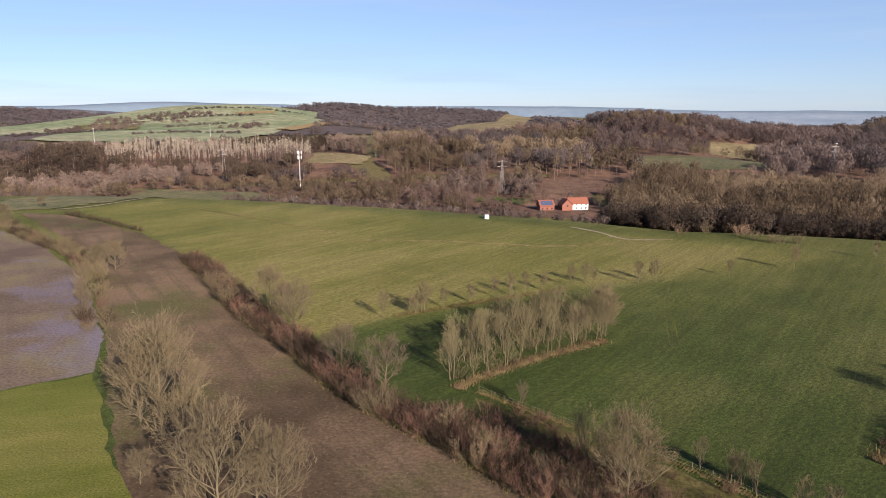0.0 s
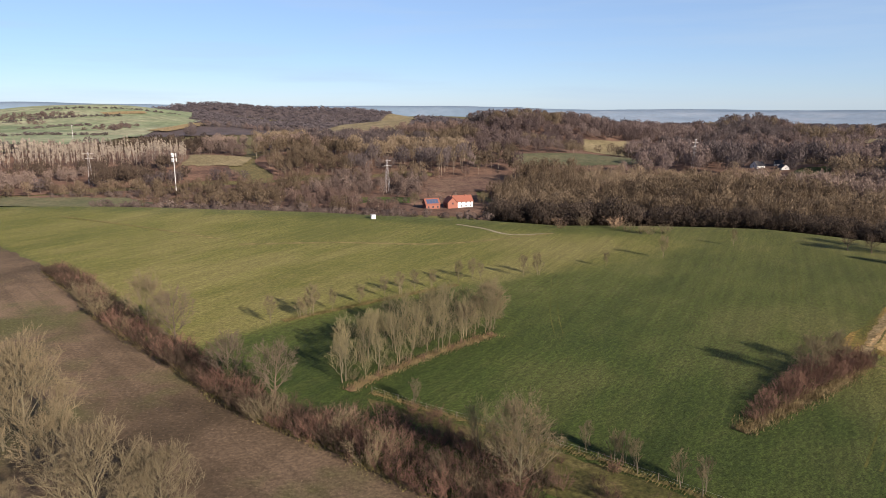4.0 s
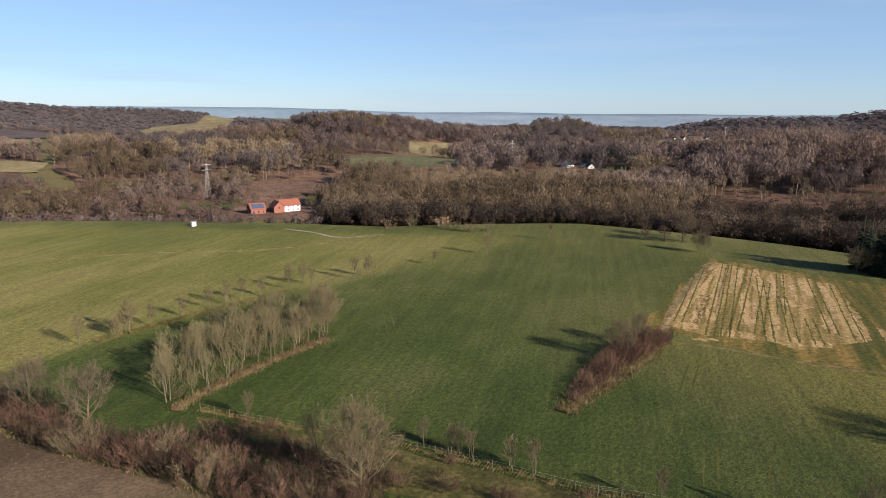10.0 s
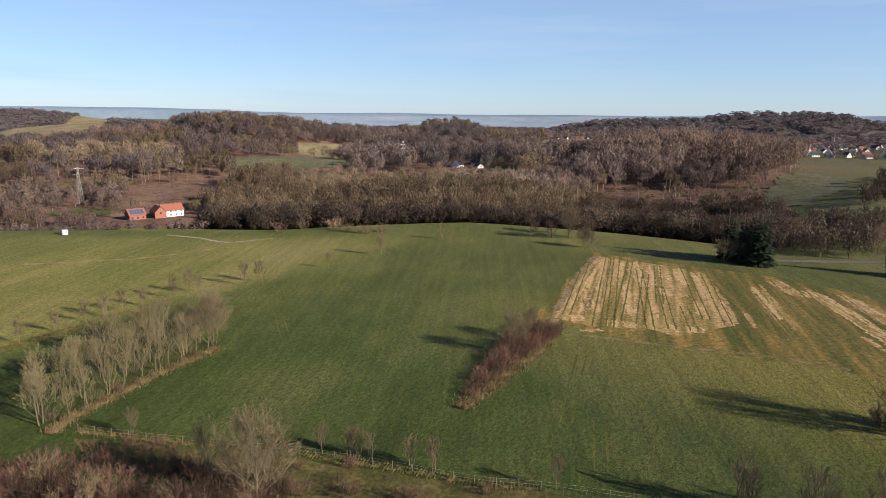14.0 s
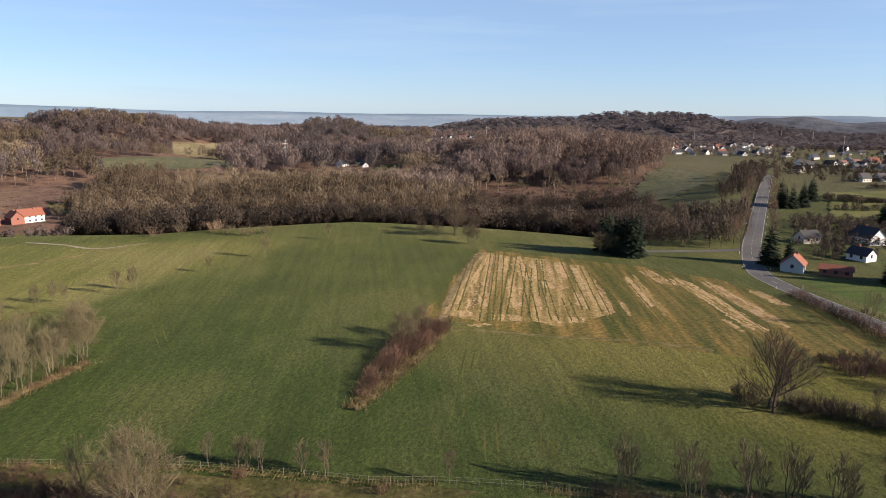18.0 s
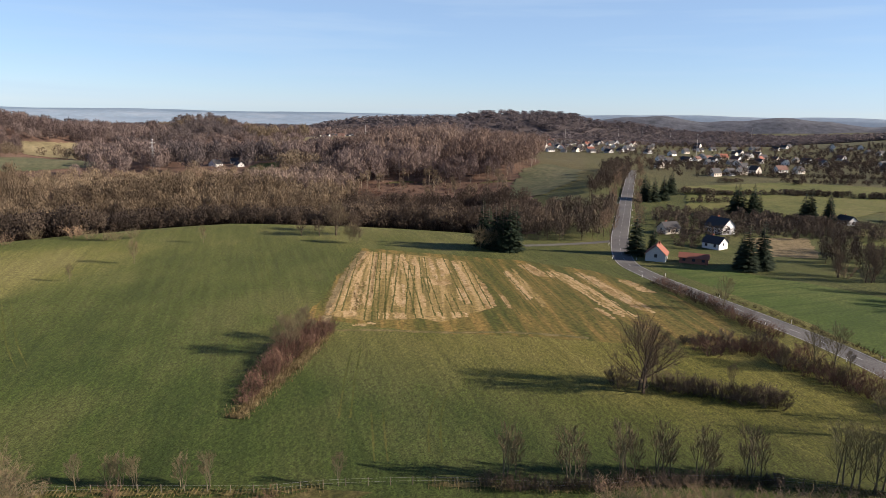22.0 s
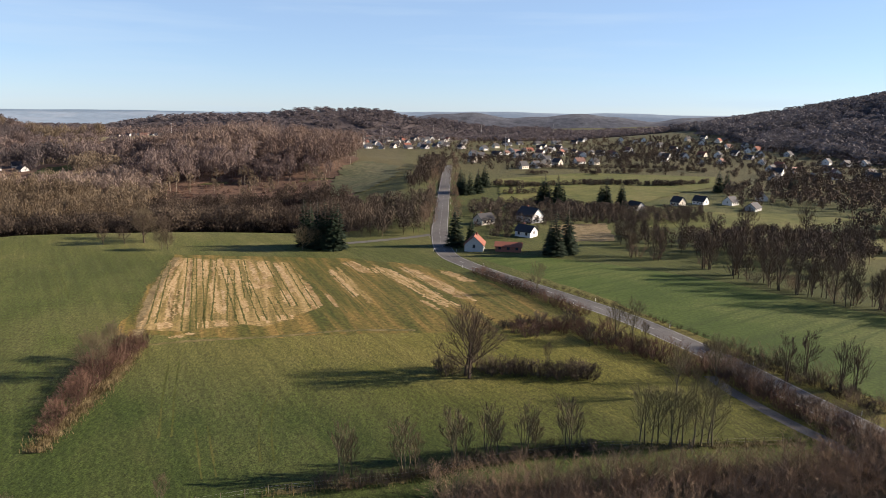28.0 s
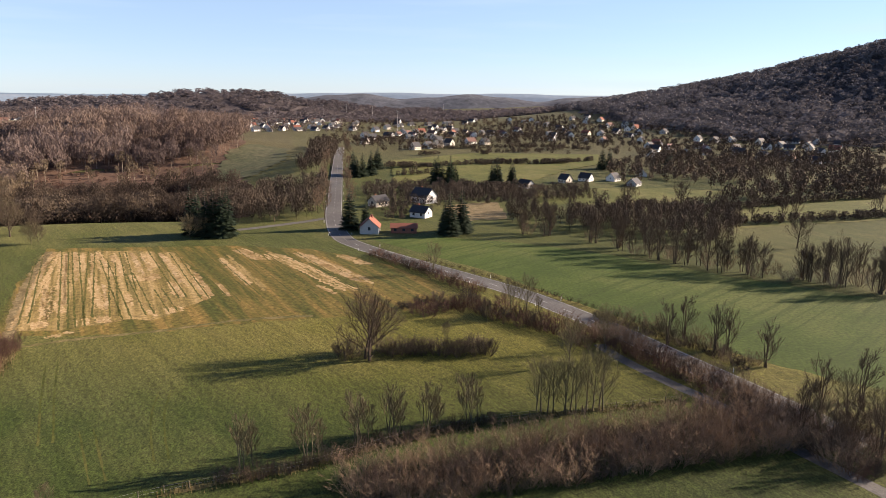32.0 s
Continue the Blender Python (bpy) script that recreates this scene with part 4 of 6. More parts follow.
def fir_thing(name, seed, h, spread, label, group=""):
    """A conifer: tiers of drooping needle fans round a trunk."""
    rng = random.Random(seed)
    wood, fine = Shape(), Shape()
    wood.tube([Vector((0, 0, -0.4)), Vector((0, 0, h * 0.6)), Vector((0, 0, h))], [h * 0.018, h * 0.01, 0.01], 5)
    tiers = 26
    for k in range(tiers):
        t = k / tiers
        z, rad = h * (0.06 + 0.93 * t), spread * (1 - t) ** 0.85 + 0.15
        for j in range(max(6, int(15 * (1 - t)) + 4)):
            a = j * 2.4 + k + rng.uniform(-.3, .3)
            o = Vector((0, 0, z))
            e = Vector((math.cos(a), math.sin(a), rng.uniform(-0.45, 0.05)))
            tip = o + e * rad * rng.uniform(0.7, 1.1)
            s = Vector((-math.sin(a), math.cos(a), rng.uniform(-0.5, 0.5)))
            mid = o.lerp(tip, 0.45)
            for w, c in ((0.22, tip), (0.16, tip + s * rad * 0.18), (0.16, tip - s * rad * 0.18)):
                fine.spike(mid.lerp(o, rng.random() * 0.7), c, rad * w * 0.7 + 0.08, s)
    ob = tagged(new(name), label, "conifer", group)
    part("trunk", wood, BARK_WOOD, ob)
    part("crown", fine, NEEDLES, ob)
    ob["h"] = h
    return ob


prng = random.Random(4)


def plant(src, x, y, size=1.0, first=[]):
    """Sets a copy of a tree on the ground; the pattern itself is used for the first."""
    z = zed(x, y)
    m = pose(x, y, z, 0, 0, prng.uniform(0, 360))
    if src.name in first:
        ob = copy_thing(src, m)
    else:
        first.append(src.name)
        src.matrix_basis = m
        ob = src
    s = size * prng.uniform(0.92, 1.08)
    ob.scale = (s, s, s)
    return ob


OAKS = [tree_thing("oak_tree", 11 + k, 14, 6.2, BARK_NEAR, TWIG_NEAR, "broad bare oak tree with pale grey-brown twigs", limbs=30, low=0.12, lean=0.45, kids=(8, 7, 7), fan=0.95, short=(0.35, 0.62), twig=0.022, trunk_r=0.011) for k in range(2)]
ASHES = [tree_thing("bare_tree", 31 + k, 12, 4.4, BARK_NEAR, TWIG_COPSE, "slender bare tree with upright grey-brown limbs", limbs=18, low=0.16, lean=0.8, kids=(6, 5, 4), twig=0.021, trunk_r=0.0125, wave=0.007, fan=0.85, stems=(1, 1, 2)[k]) for k in range(3)]
BIRCH = tree_thing("young_tree", 41, 6.5, 1.7, BARK_NEAR, TWIG_NEAR, "young bare tree with pale thin stems", limbs=14, low=0.2, lean=1.0, kids=(6, 5, 4), twig=0.02, trunk_r=0.011)
FORKED = tree_thing("forked_tree", 43, 6.0, 2.0, BARK_NEAR, TWIG_NEAR, "small many-stemmed bare tree beside the fence", limbs=15, low=0.15, lean=1.1, kids=(6, 5, 4), twig=0.02, stems=3, trunk_r=0.011)
DARKS = [tree_thing("alder_tree", 51 + k, 13, 3.8, TWIG_DARK, TWIG_DARK, "bare alder with fans of fine brown twigs", limbs=22, low=0.08, lean=0.9, kids=(7, 6, 4), twig=0.022, trunk_r=0.010, wave=0.008, fan=0.7, stems=2 + 2 * k) for k in range(2)]
REDS = [shrub_thing("hedge_shrub", 61 + k, 3.4, 3.2, TWIG_RED, "dense red-brown leafless hedge shrub", 22, "hedge shrubs") for k in range(3)]
# dark twig colour paints the shade low inside the hedges
BROWNS = [shrub_thing("thorn_shrub", 71 + k, 3.2, 3.2, TWIG_SHADE, "tangled leafless thorn shrub coloured dark for hedge shade", 22, "hedge shrubs") for k in range(2)]
TALLS = [shrub_thing("tall_shrub", 81 + k, 6.0, 3.6, TWIG_BROWN, "tall thicket of brown bare stems", 26, "hedge shrubs") for k in range(2)]
PALES = [shrub_thing("willow_shrub", 91 + k, 4.5, 3.0, TWIG_NEAR, "pale brown bare willow shrub", 22, "hedge shrubs") for k in range(2)]
HEDGERS = [shrub_thing("round_shrub", 131 + k, 3.0, 4.0, TWIG_HEDGE, "rounded grey-brown leafless shrub", 34, "hedge shrubs", 8, 8, 0.02) for k in range(2)]
FIR = fir_thing("fir_tree", 5, 16, 3.4, "dark green conifer with drooping branches", "conifers")


def hedge(line, kinds, step, width, size=1.0, rows=1):
    for x, y, a in along(smooth_line(line, 4), step):
        for k in range(rows):
            w = (k - (rows - 1) / 2) * width / max(1, rows - 1) if rows > 1 else 0
            w += prng.uniform(-0.3, 0.3) * width / rows
            plant(prng.choice(kinds), x - math.sin(a) * w, y + math.cos(a) * w, size * prng.uniform(0.7, 1.15))


# foreground oaks between the meadow and the ploughed field
for (x, y), s in zip(OAKROW, (1.3, 1.1, 0.95, 1.12, 0.85, 0.7, 0.4)):
    plant(prng.choice(OAKS), x, y, s)
hedge(HEDGE_DIAG, REDS + BROWNS + BROWNS + PALES[:1], 2.0, 3.4, 1.1, 2)
hedge([(0, 103), (9, 95), (17, 88), (27, 77)], REDS + BROWNS, 2.2, 5.5, 1.1, 2)
HEDGE_OAK = tree_thing("hedge_oak", 117, 12, 5.0, TWIG_HEDGE, TWIG_HEDGE, "round-crowned grey-brown bare tree in the hedge", limbs=24, low=0.15, lean=0.4, kids=(7, 6, 6), fan=0.9, twig=0.02, trunk_r=0.016)
for (x, y), s, dark in zip(DIAGTREES, (1.0, 0.95, 1.0, 0.9, 0.95), (1, 1, 1, 0, 0)):
    plant(HEDGE_OAK if dark else OAKS[0], x, y, s)
hedge(HEDGE_LEFT, BROWNS + PALES + REDS[:1], 3.4, 4.0, 0.92, 2)
for (x, y), s in zip(LEFTTREES, (0.75, 0.6, 0.65, 0.5, 0.5)):
    plant(OAKS[1], x, y, s)
for x, y in FARMTREES:
    plant(OAKS[0], x, y, 0.65)
hedge(HEDGE_TOP, BROWNS, 3.0, 2.0, 0.75)
spur = along(smooth_line(HEDGE_SPUR, 4), 1.5)
for k, (x, y, a) in enumerate(spur):
    grown = 0.45 + 0.7 * min(1.0, k / 16)
    for w in (-0.9, 0.9):
        w = w * (0.5 + grown) + prng.uniform(-0.5, 0.5)
        plant(prng.choice(REDS), x - math.sin(a) * w, y + math.cos(a) * w, grown * prng.uniform(0.75, 1.1))
for (x, y), s in (((86.5, 106.5), 0.58), ((95, 111), 0.55)):
    plant(OAKS[0], x, y, s)
for x, y in BANKTREE:
    plant(ASHES[1], x, y, 0.75)
br = random.Random(3)
for k in range(110):
    x, y = br.uniform(5, 62), br.uniform(50, 110)
    if inside(ROUGHBANK, np.array([x]), np.array([y]))[0]:
        plant(br.choice(BROWNS + REDS), x, y, br.uniform(0.4, 0.8))
# copse
cr = random.Random(9)
cx, cy = zip(*COPSE)
done = []
while len(done) < 60:
    x, y = cr.uniform(min(cx), max(cx)), cr.uniform(min(cy), max(cy))
    if inside(COPSE, np.array([x]), np.array([y]))[0] and all(math.hypot(x - a, y - b) > 2.6 for a, b in done):
        done.append((x, y))
        plant(cr.choice(ASHES), x, y, cr.uniform(0.42, 0.8))
        if len(done) % 3 == 0:
            plant(cr.choice(BROWNS + PALES), x + 1.5, y + 1, 0.55)
plant(OAKS[0], 35.5, 146, 0.72)
plant(OAKS[1], 29, 142, 0.55)
hedge(VERGE_COPSE, PALES + REDS, 4, 2, 0.45)
for x, y in ROWTREES:
    plant(prng.choice([BIRCH, FORKED, FORKED]), x, y, prng.uniform(0.8, 1.35))
for (x, y), s in zip(SPREADTREES, (0.85, 0.85, 0.6, 0.9, 0.8)):
    plant(prng.choice([BIRCH, FORKED]), x, y, 1.4 * s)
for x, y in FENCETREES:
    plant(prng.choice([BIRCH, FORKED]), x, y, 0.85)
for x, y in EDGETREES:
    plant(prng.choice([BIRCH, FORKED]), x, y, prng.uniform(1.2, 1.5))
    plant(BIRCH, x + 1.5, y - 1.0, 1.0)
hedge(VERGE_FRONT[1:5], BROWNS + HEDGERS, 1.9, 2.6, 0.7)
for x, y in GROUPTREES:
    plant(ASHES[2], x, y, 0.85)
FIELD_TREE = tree_thing("field_tree", 58, 13.0, 7.2, TWIG_DARK, TWIG_DARK, "broad dark bare tree with several strong limbs", limbs=30, low=0.06, lean=0.35, kids=(8, 7, 6), fan=0.95, twig=0.017, trunk_r=0.022, stems=2)
for x, y in BIGTREE[:1]:
    plant(FIELD_TREE, x, y, 1.0)
plant(DARKS[0], BIGTREE[1][0] + 2, BIGTREE[1][1] + 2, 0.75)
for x, y in BIGSHRUBS:
    plant(prng.choice(HEDGERS), x, y, 1.15)
    plant(prng.choice(HEDGERS), x + 1.6, y + 1.4, 1.0)
for x, y in ROADTREES:
    plant(prng.choice([BIRCH, ASHES[0]]), x, y, 0.8)
for x, y in RIGHTTREES:
    plant(DARKS[1], x, y, 0.75)
hedge(ROADSHRUBS, REDS + REDS + HEDGERS, 2.6, 7.5, 0.95, 3)
hedge(ROADHEDGE, REDS + BROWNS, 2.2, 2.5, 0.8, 2)
hedge(FIELDHEDGE, BROWNS, 2.4, 2.0, 0.45)
hedge(RIGHTSHRUBS, HEDGERS + BROWNS + TALLS[:1], 2.0, 3.5, 0.72, 2)
hedge(MIDSHRUBS, TALLS + HEDGERS + REDS, 2.0, 5.5, 0.84, 3)
hedge(BIGHEDGE, TALLS + TALLS + HEDGERS, 1.8, 7.0, 0.98, 3)
for x, y in LOWTREES:
    plant(prng.choice(DARKS + ASHES[:1]), x, y, prng.uniform(0.6, 0.85))
    plant(prng.choice(TALLS + HEDGERS), x + 1.5, y - 1.0, 0.9)
for x, y in ALDERS:
    for _ in range(2):
        plant(prng.choice(DARKS), x + prng.uniform(-4, 4), y + prng.uniform(-3, 3), prng.uniform(0.65, 1.08))
    plant(prng.choice(TALLS), x + prng.uniform(-4, 4), y + prng.uniform(-3, 3), prng.uniform(0.7, 1.1))
VALLEY_OAK = tree_thing("valley_oak", 111, 13, 6.0, TWIG_DARK, TWIG_DARK, "round-crowned bare oak standing in the valley pasture", limbs=24, low=0.2, lean=0.35, kids=(7, 6, 5), fan=0.9, twig=0.022, trunk_r=0.018)
for x, y in FIELDOAKS:
    plant(VALLEY_OAK, x, y, 0.95)
hedge(RIVERHEDGE, BROWNS + DARKS[:1], 7, 3, 1.0)
for x, y in CONIFERS:
    plant(FIR, x, y, prng.uniform(1.0, 1.25))
for x, y in FIRS:
    for q in range(2):
        fo = plant(FIR, x + (q - 0.5) * prng.uniform(2, 5), y + prng.uniform(-3, 3), prng.uniform(0.75, 1.1))
        fo.scale = (fo.scale[0] * 1.35, fo.scale[1] * 1.35, fo.scale[2])
for (x, y), s in zip(CRESTTREES, (0.8, 0.55, 0.5, 0.65, 0.6)):
    plant(OAKS[0], x, y, s)
ROADSIDE = [tree_thing("roadside_tree", 101 + k, 13, 3.6, TWIG_DARK, TWIG_BROWN, "slender bare roadside tree with brown twigs", group="roadside trees", limbs=16, low=0.15, lean=0.9, kids=(6, 5, 4), twig=0.026, trunk_r=0.011, fan=0.8) for k in range(2)]
for x, y in AVENUE:
    plant(prng.choice(ROADSIDE), x, y, prng.uniform(0.8, 1.1))
for x, y, a in along(smooth_line(ROADLINE), 13):
    if math.hypot(x, y) > 285:
        for sd in (-7.5, 7.5):
            if prng.random() < 0.75:
                w = sd + prng.uniform(-1.5, 1.5)
                plant(prng.choice(ROADSIDE), x - math.sin(a) * w, y + math.cos(a) * w, prng.uniform(0.55, 1.05))
for x, y, k in ((186, 197, 0.95), (181, 201, 0.6), (192, 192, 0.75), (176, 206, 0.5)):
    plant(VALLEY_OAK, x, y, k)
for x, y in CLUMP:
    plant(prng.choice(PALES + TALLS), x, y, 1.0)


# ---- long grass ----
def tufts(name, line, width, n, h, material, label, side=0.0):
    """Blades of long grass along a line, one mass."""
    rng = np.random.default_rng(n)
    pts = along(smooth_line(line), 0.5)
    k = rng.integers(0, len(pts), n)
    q = np.array(pts)[k]
    w = rng.normal(0, width / 2.6, n) + side
    x, y = q[:, 0] - np.sin(q[:, 2]) * w, q[:, 1] + np.cos(q[:, 2]) * w
    z = height(x, y)
    a, hh = rng.uniform(0, 6.283, n), h * rng.uniform(0.5, 1.3, n)
    dx, dy = np.cos(a) * 0.05, np.sin(a) * 0.05
    lx, ly = rng.normal(0, 0.3, n) * hh, rng.normal(0, 0.3, n) * hh
    v = np.stack([np.stack([x - dx, y - dy, z], 1), np.stack([x + dx, y + dy, z], 1), np.stack([x + lx, y + ly, z + hh], 1)], 1).reshape(-1, 3)
    tagged(new(name, raw_mesh(name, v, np.arange(3 * n).reshape(-1, 3), material)), label, "grass", kind="stuff")


for ln, w, n, h, side in ((VERGE_SPUR, 2.6, 6000, 0.7, 0), (VERGE_SPUR_FAR, 3.2, 3000, 0.18, 0), (VERGE_FRONT, 2.0, 4000, 0.4, 0), (VERGE_COPSE, 2.2, 4000, 0.6, 0),
                          (VERGE_ROW, 2.0, 3000, 0.6, 0), (FENCE, 1.6, 4000, 0.35, 0), (HEDGE_DIAG, 2.0, 9000, 0.6, -2.2)):
    tufts("long_grass", ln, w, n, h, VERGE if ln in (VERGE_SPUR, VERGE_SPUR_FAR, VERGE_COPSE) else SOFT_VERGE, "long dry straw-coloured grass along the field edge", side)


# ---- woods ----
CLEARINGS = [GREENFIELD, BROWNFIELD, UPPERFIELD, SMALLFIELD, HOUSEMEADOW, WOODFIELD, HAMLETFIELD, VALLEYFIELD, HILLFIELD, FARFIELD,
             [at(40.5, 900), at(46.5, 900), at(47, 1180), at(41.5, 1180)], [at(33, 590), at(36, 590), at(36, 660), at(33, 660)]]
# each is repeated nearer the camera, to keep trees from hiding the fields
CLEARINGS += [[(x * 0.93, y * 0.93) for x, y in p] for p in CLEARINGS]
CLEARINGS += [TRUNKSTAND, [(40, 340), (100, 340), (105, 450), (50, 450)]]


def wood_pattern(seed, spikes, bole, wide, stem, fine):
    """One far tree of height 1: a trunk, and boughs that carry sprays of twigs up to a round top."""
    rng = random.Random(seed)
    s = Shape()
    lean = Vector((rng.uniform(-.03, .03), rng.uniform(-.03, .03), 0))
    s.tube([Vector((0, 0, -0.03)), Vector((0, 0, 0.85)) + lean], [stem, stem * 0.4], 3)
    tris = [t for q in s.f for t in ((q[0], q[1], q[2]), (q[0], q[2], q[3]))]
    n_trunk = len(tris)
    s.f = []
    mid, tall = (bole + 1) / 2, (1 - bole) / 2
    boughs = []
    for k in range(9):
        w, u = k * 2.4 + rng.uniform(-.3, .3), -0.75 + 1.65 * (k + rng.random()) / 9
        q = math.sqrt(max(0.05, 1 - u * u)) * rng.uniform(0.75, 1.0)
        tip = Vector((math.cos(w) * wide * q, math.sin(w) * wide * q, mid + tall * u))
        root = Vector((0, 0, max(bole * 0.8, tip.z - 0.22 - 0.5 * wide * q))) + lean * 0.5
        s.spike(root, tip, stem * 0.45, (tip - root).cross(Vector((rng.uniform(-1, 1), rng.uniform(-1, 1), 0.3))).normalized())
        boughs.append((root, tip))
    # sprays of twigs lie over the crown like shingles, ragged at the rim
    reach = (0.08 + 0.14 * wide) * fine
    broad = 0.38 * 6.3 * wide * (wide + tall) / (spikes * reach)
    for k in range(spikes):
        w, u = k * 2.4 + rng.uniform(-.4, .4), -0.8 + 1.75 * rng.random()
        q, deep = math.sqrt(max(0.0, 1 - u * u)), rng.uniform(0.62, 1.02)
        lump = 1 + 0.16 * math.sin(3 * w + seed) + 0.12 * math.sin(5 * u + 2 * w)
        out = Vector((math.cos(w) * q / wide, math.sin(w) * q / wide, u / tall)).normalized()
        o = Vector((math.cos(w) * q * wide * lump, math.sin(w) * q * wide * lump, tall * u)) * deep + Vector((0, 0, mid)) + lean * 0.5
        out = (out + Vector((rng.uniform(-.7, .7), rng.uniform(-.7, .7), rng.uniform(-.7, .7)))).normalized()
        e = Vector((rng.uniform(-.6, .6), rng.uniform(-.6, .6), 1)) + out * 0.25
        e = (e - out * e.dot(out) * 0.7).normalized() * reach * rng.uniform(0.55, 1.1)
        s.spike(o - e * 0.4, o + e * 0.6, broad * rng.uniform(0.7, 1.3), e.cross(out).normalized())
    return np.array([tuple(p) for p in s.v]), np.array(tris + s.f), n_trunk


def wood(name, az0, az1, r0, r1, spacing, h, spikes, bole, label, keep=1.0, follow=False, tint=(0.2, 0.8), floor=True, soil=None, up=1.2, deep=0, shut=(), poly=None, wide=0.2, materials=None, table=None, stem=0.011, view_gaps=0, fine=1.0):
    """A wood on a stretch of land, as one mass of bare trees."""
    rng = np.random.default_rng(int(az0 * 7 + r0 + 1000))
    lo, hi = min(at(az0, r0)[0], at(az0, r1)[0], at(az1, r0)[0], at(az1, r1)[0]), max(at(az0, r0)[0], at(az0, r1)[0], at(az1, r0)[0], at(az1, r1)[0])
    gx, gy = np.meshgrid(np.arange(lo - 50, hi + 50, spacing), np.arange(-1800, 2900, spacing))
    x, y = gx.ravel() + rng.uniform(-.45, .45, gx.size) * spacing, gy.ravel() + rng.uniform(-.45, .45, gx.size) * spacing
    r, az = np.hypot(x, y), np.degrees(np.arctan2(x, y))
    def front(az):
        if table:
            return np.interp(az, *table)
        return r0 + (np.interp(az, CREST_AZ, CREST_R) if follow else 0) + (0 if follow or poly else r0 * 0.015 * np.sin(az * 0.8 + r0))

    near = front(az)
    patch = np.sin(x / 61 + 0.7) * np.sin(y / 53) + 0.6 * np.sin(x / 23) * np.cos(y / 29)
    wob = 0 if poly else 0.7 * np.sin(r / 23 + az0)
    ok = (az > az0 + wob) & (az < az1 + wob) & (r > near) & (r < r1) & (rng.random(x.size) < keep * (1 + 0.15 * patch))
    if deep:
        ok &= r < near + deep
    # invented gaps ring the camera, so stands read as layers in its view
    if view_gaps:
        ok &= (r + 34 * np.sin(az * 0.9) + 22 * np.sin(az * 0.37 + 2)) % view_gaps > 30
    if poly:
        ok &= inside(poly, x, y)
    else:
        for p in CLEARINGS + list(shut):
            ok &= ~inside(p, x, y)
    x, y = x[ok], y[ok]
    n = len(x)
    pats = [wood_pattern(k * 13 + int(r0), spikes, bole, wide, stem, fine) for k in range(5)]
    which = rng.integers(0, 5, n)
    cell = np.floor((x + 30 * np.sin(y / 57)) / 105) * 12.9898 + np.floor((y + 26 * np.sin(x / 49)) / 70) * 78.233
    share = np.abs(np.sin(cell) * 43758.5453) % 1.0
    tone = np.clip(tint[0] + (tint[1] - tint[0]) * (share + 0.15 * np.sin(x / 29 + y / 37) + rng.normal(0, 0.24, n)), 0, 1)
    kind = (share * 17.7 % 1.0 * (len(materials or [0, 0]) - 1)).astype(int)
    vs, fs, mi, tn, base = [], [], [], [], 0
    for k, (v, f, nt) in enumerate(pats):
        m = which == k
        c = int(m.sum())
        if not c:
            continue
        stand = 0.82 + 0.36 * (share[m] * 7.3 % 1.0)
        a, hh = rng.uniform(0, 6.283, c), h * rng.uniform(0.6, 1.15, c) * stand
        wd = hh * rng.uniform(0.85, 1.25, c)
        px = x[m][:, None] + wd[:, None] * (v[:, 0] * np.cos(a)[:, None] - v[:, 1] * np.sin(a)[:, None])
        py = y[m][:, None] + wd[:, None] * (v[:, 0] * np.sin(a)[:, None] + v[:, 1] * np.cos(a)[:, None])
        pz = height(x[m], y[m])[:, None] + hh[:, None] * v[:, 2]
        vs.append(np.stack([px, py, pz], -1).reshape(-1, 3))
        fs.append((f[None] + base + (np.arange(c) * len(v))[:, None, None]).reshape(-1, 3))
        mi.append(np.where(np.arange(len(f))[None] >= nt, 1 + kind[m][:, None], 0).ravel().astype(np.int32))
        tt = np.repeat(tone[m][:, None], len(v), 1)
        tt[:, :6] = rng.uniform(0.35, 1.0, c)[:, None]
        tn.append(tt.ravel())
        base += c * len(v)
    me = raw_mesh(name, np.concatenate(vs), np.concatenate(fs), materials or [BARK_WOOD, TWIG_WOOD])
    me.polygons.foreach_set("material_index", np.concatenate(mi))
    me.attributes.new("tone", "FLOAT", "POINT").data.foreach_set("value", np.concatenate(tn).astype(np.float32))
    tagged(new(name, me), label, "wood", kind="stuff")
    if floor:
        fa, fr = np.meshgrid(np.radians(np.arange(az0, az1 + 0.01, 0.5)), np.arange(0, 1.0001, 0.02))
        fn = front(np.degrees(fa))
        fr = fn + fr * (r1 - fn)
        fa = fa + np.radians(0.7 * np.sin(fr / 23 + az0))
        x, y = (fr * np.sin(fa)).ravel(), (fr * np.cos(fa)).ravel()
        q, p = fa.shape
        i, j = np.meshgrid(np.arange(q - 1), np.arange(p - 1), indexing="ij")
        f = np.stack([i * p + j, i * p + j + 1, (i + 1) * p + j + 1, (i + 1) * p + j], -1).reshape(-1, 4)
        tagged(new("wood_floor", raw_mesh("wood_floor", np.stack([x, y, height(x, y) + lift(x, y, up)], 1), f, soil or LITTER, True)),
               "brown leaf litter under bare trees", "ground", kind="structure")


def belt(name, poly, spacing, h, spikes, label, **kw):
    """Trees over a polygon."""
    rr = [math.hypot(*p) for p in poly]
    aa = [math.degrees(math.atan2(*p)) for p in poly]
    wood(name, min(aa), max(aa), min(rr) - 1, max(rr) + 1, spacing, h, spikes, kw.pop("bole", 0.15), label, poly=poly, floor=False, **kw)


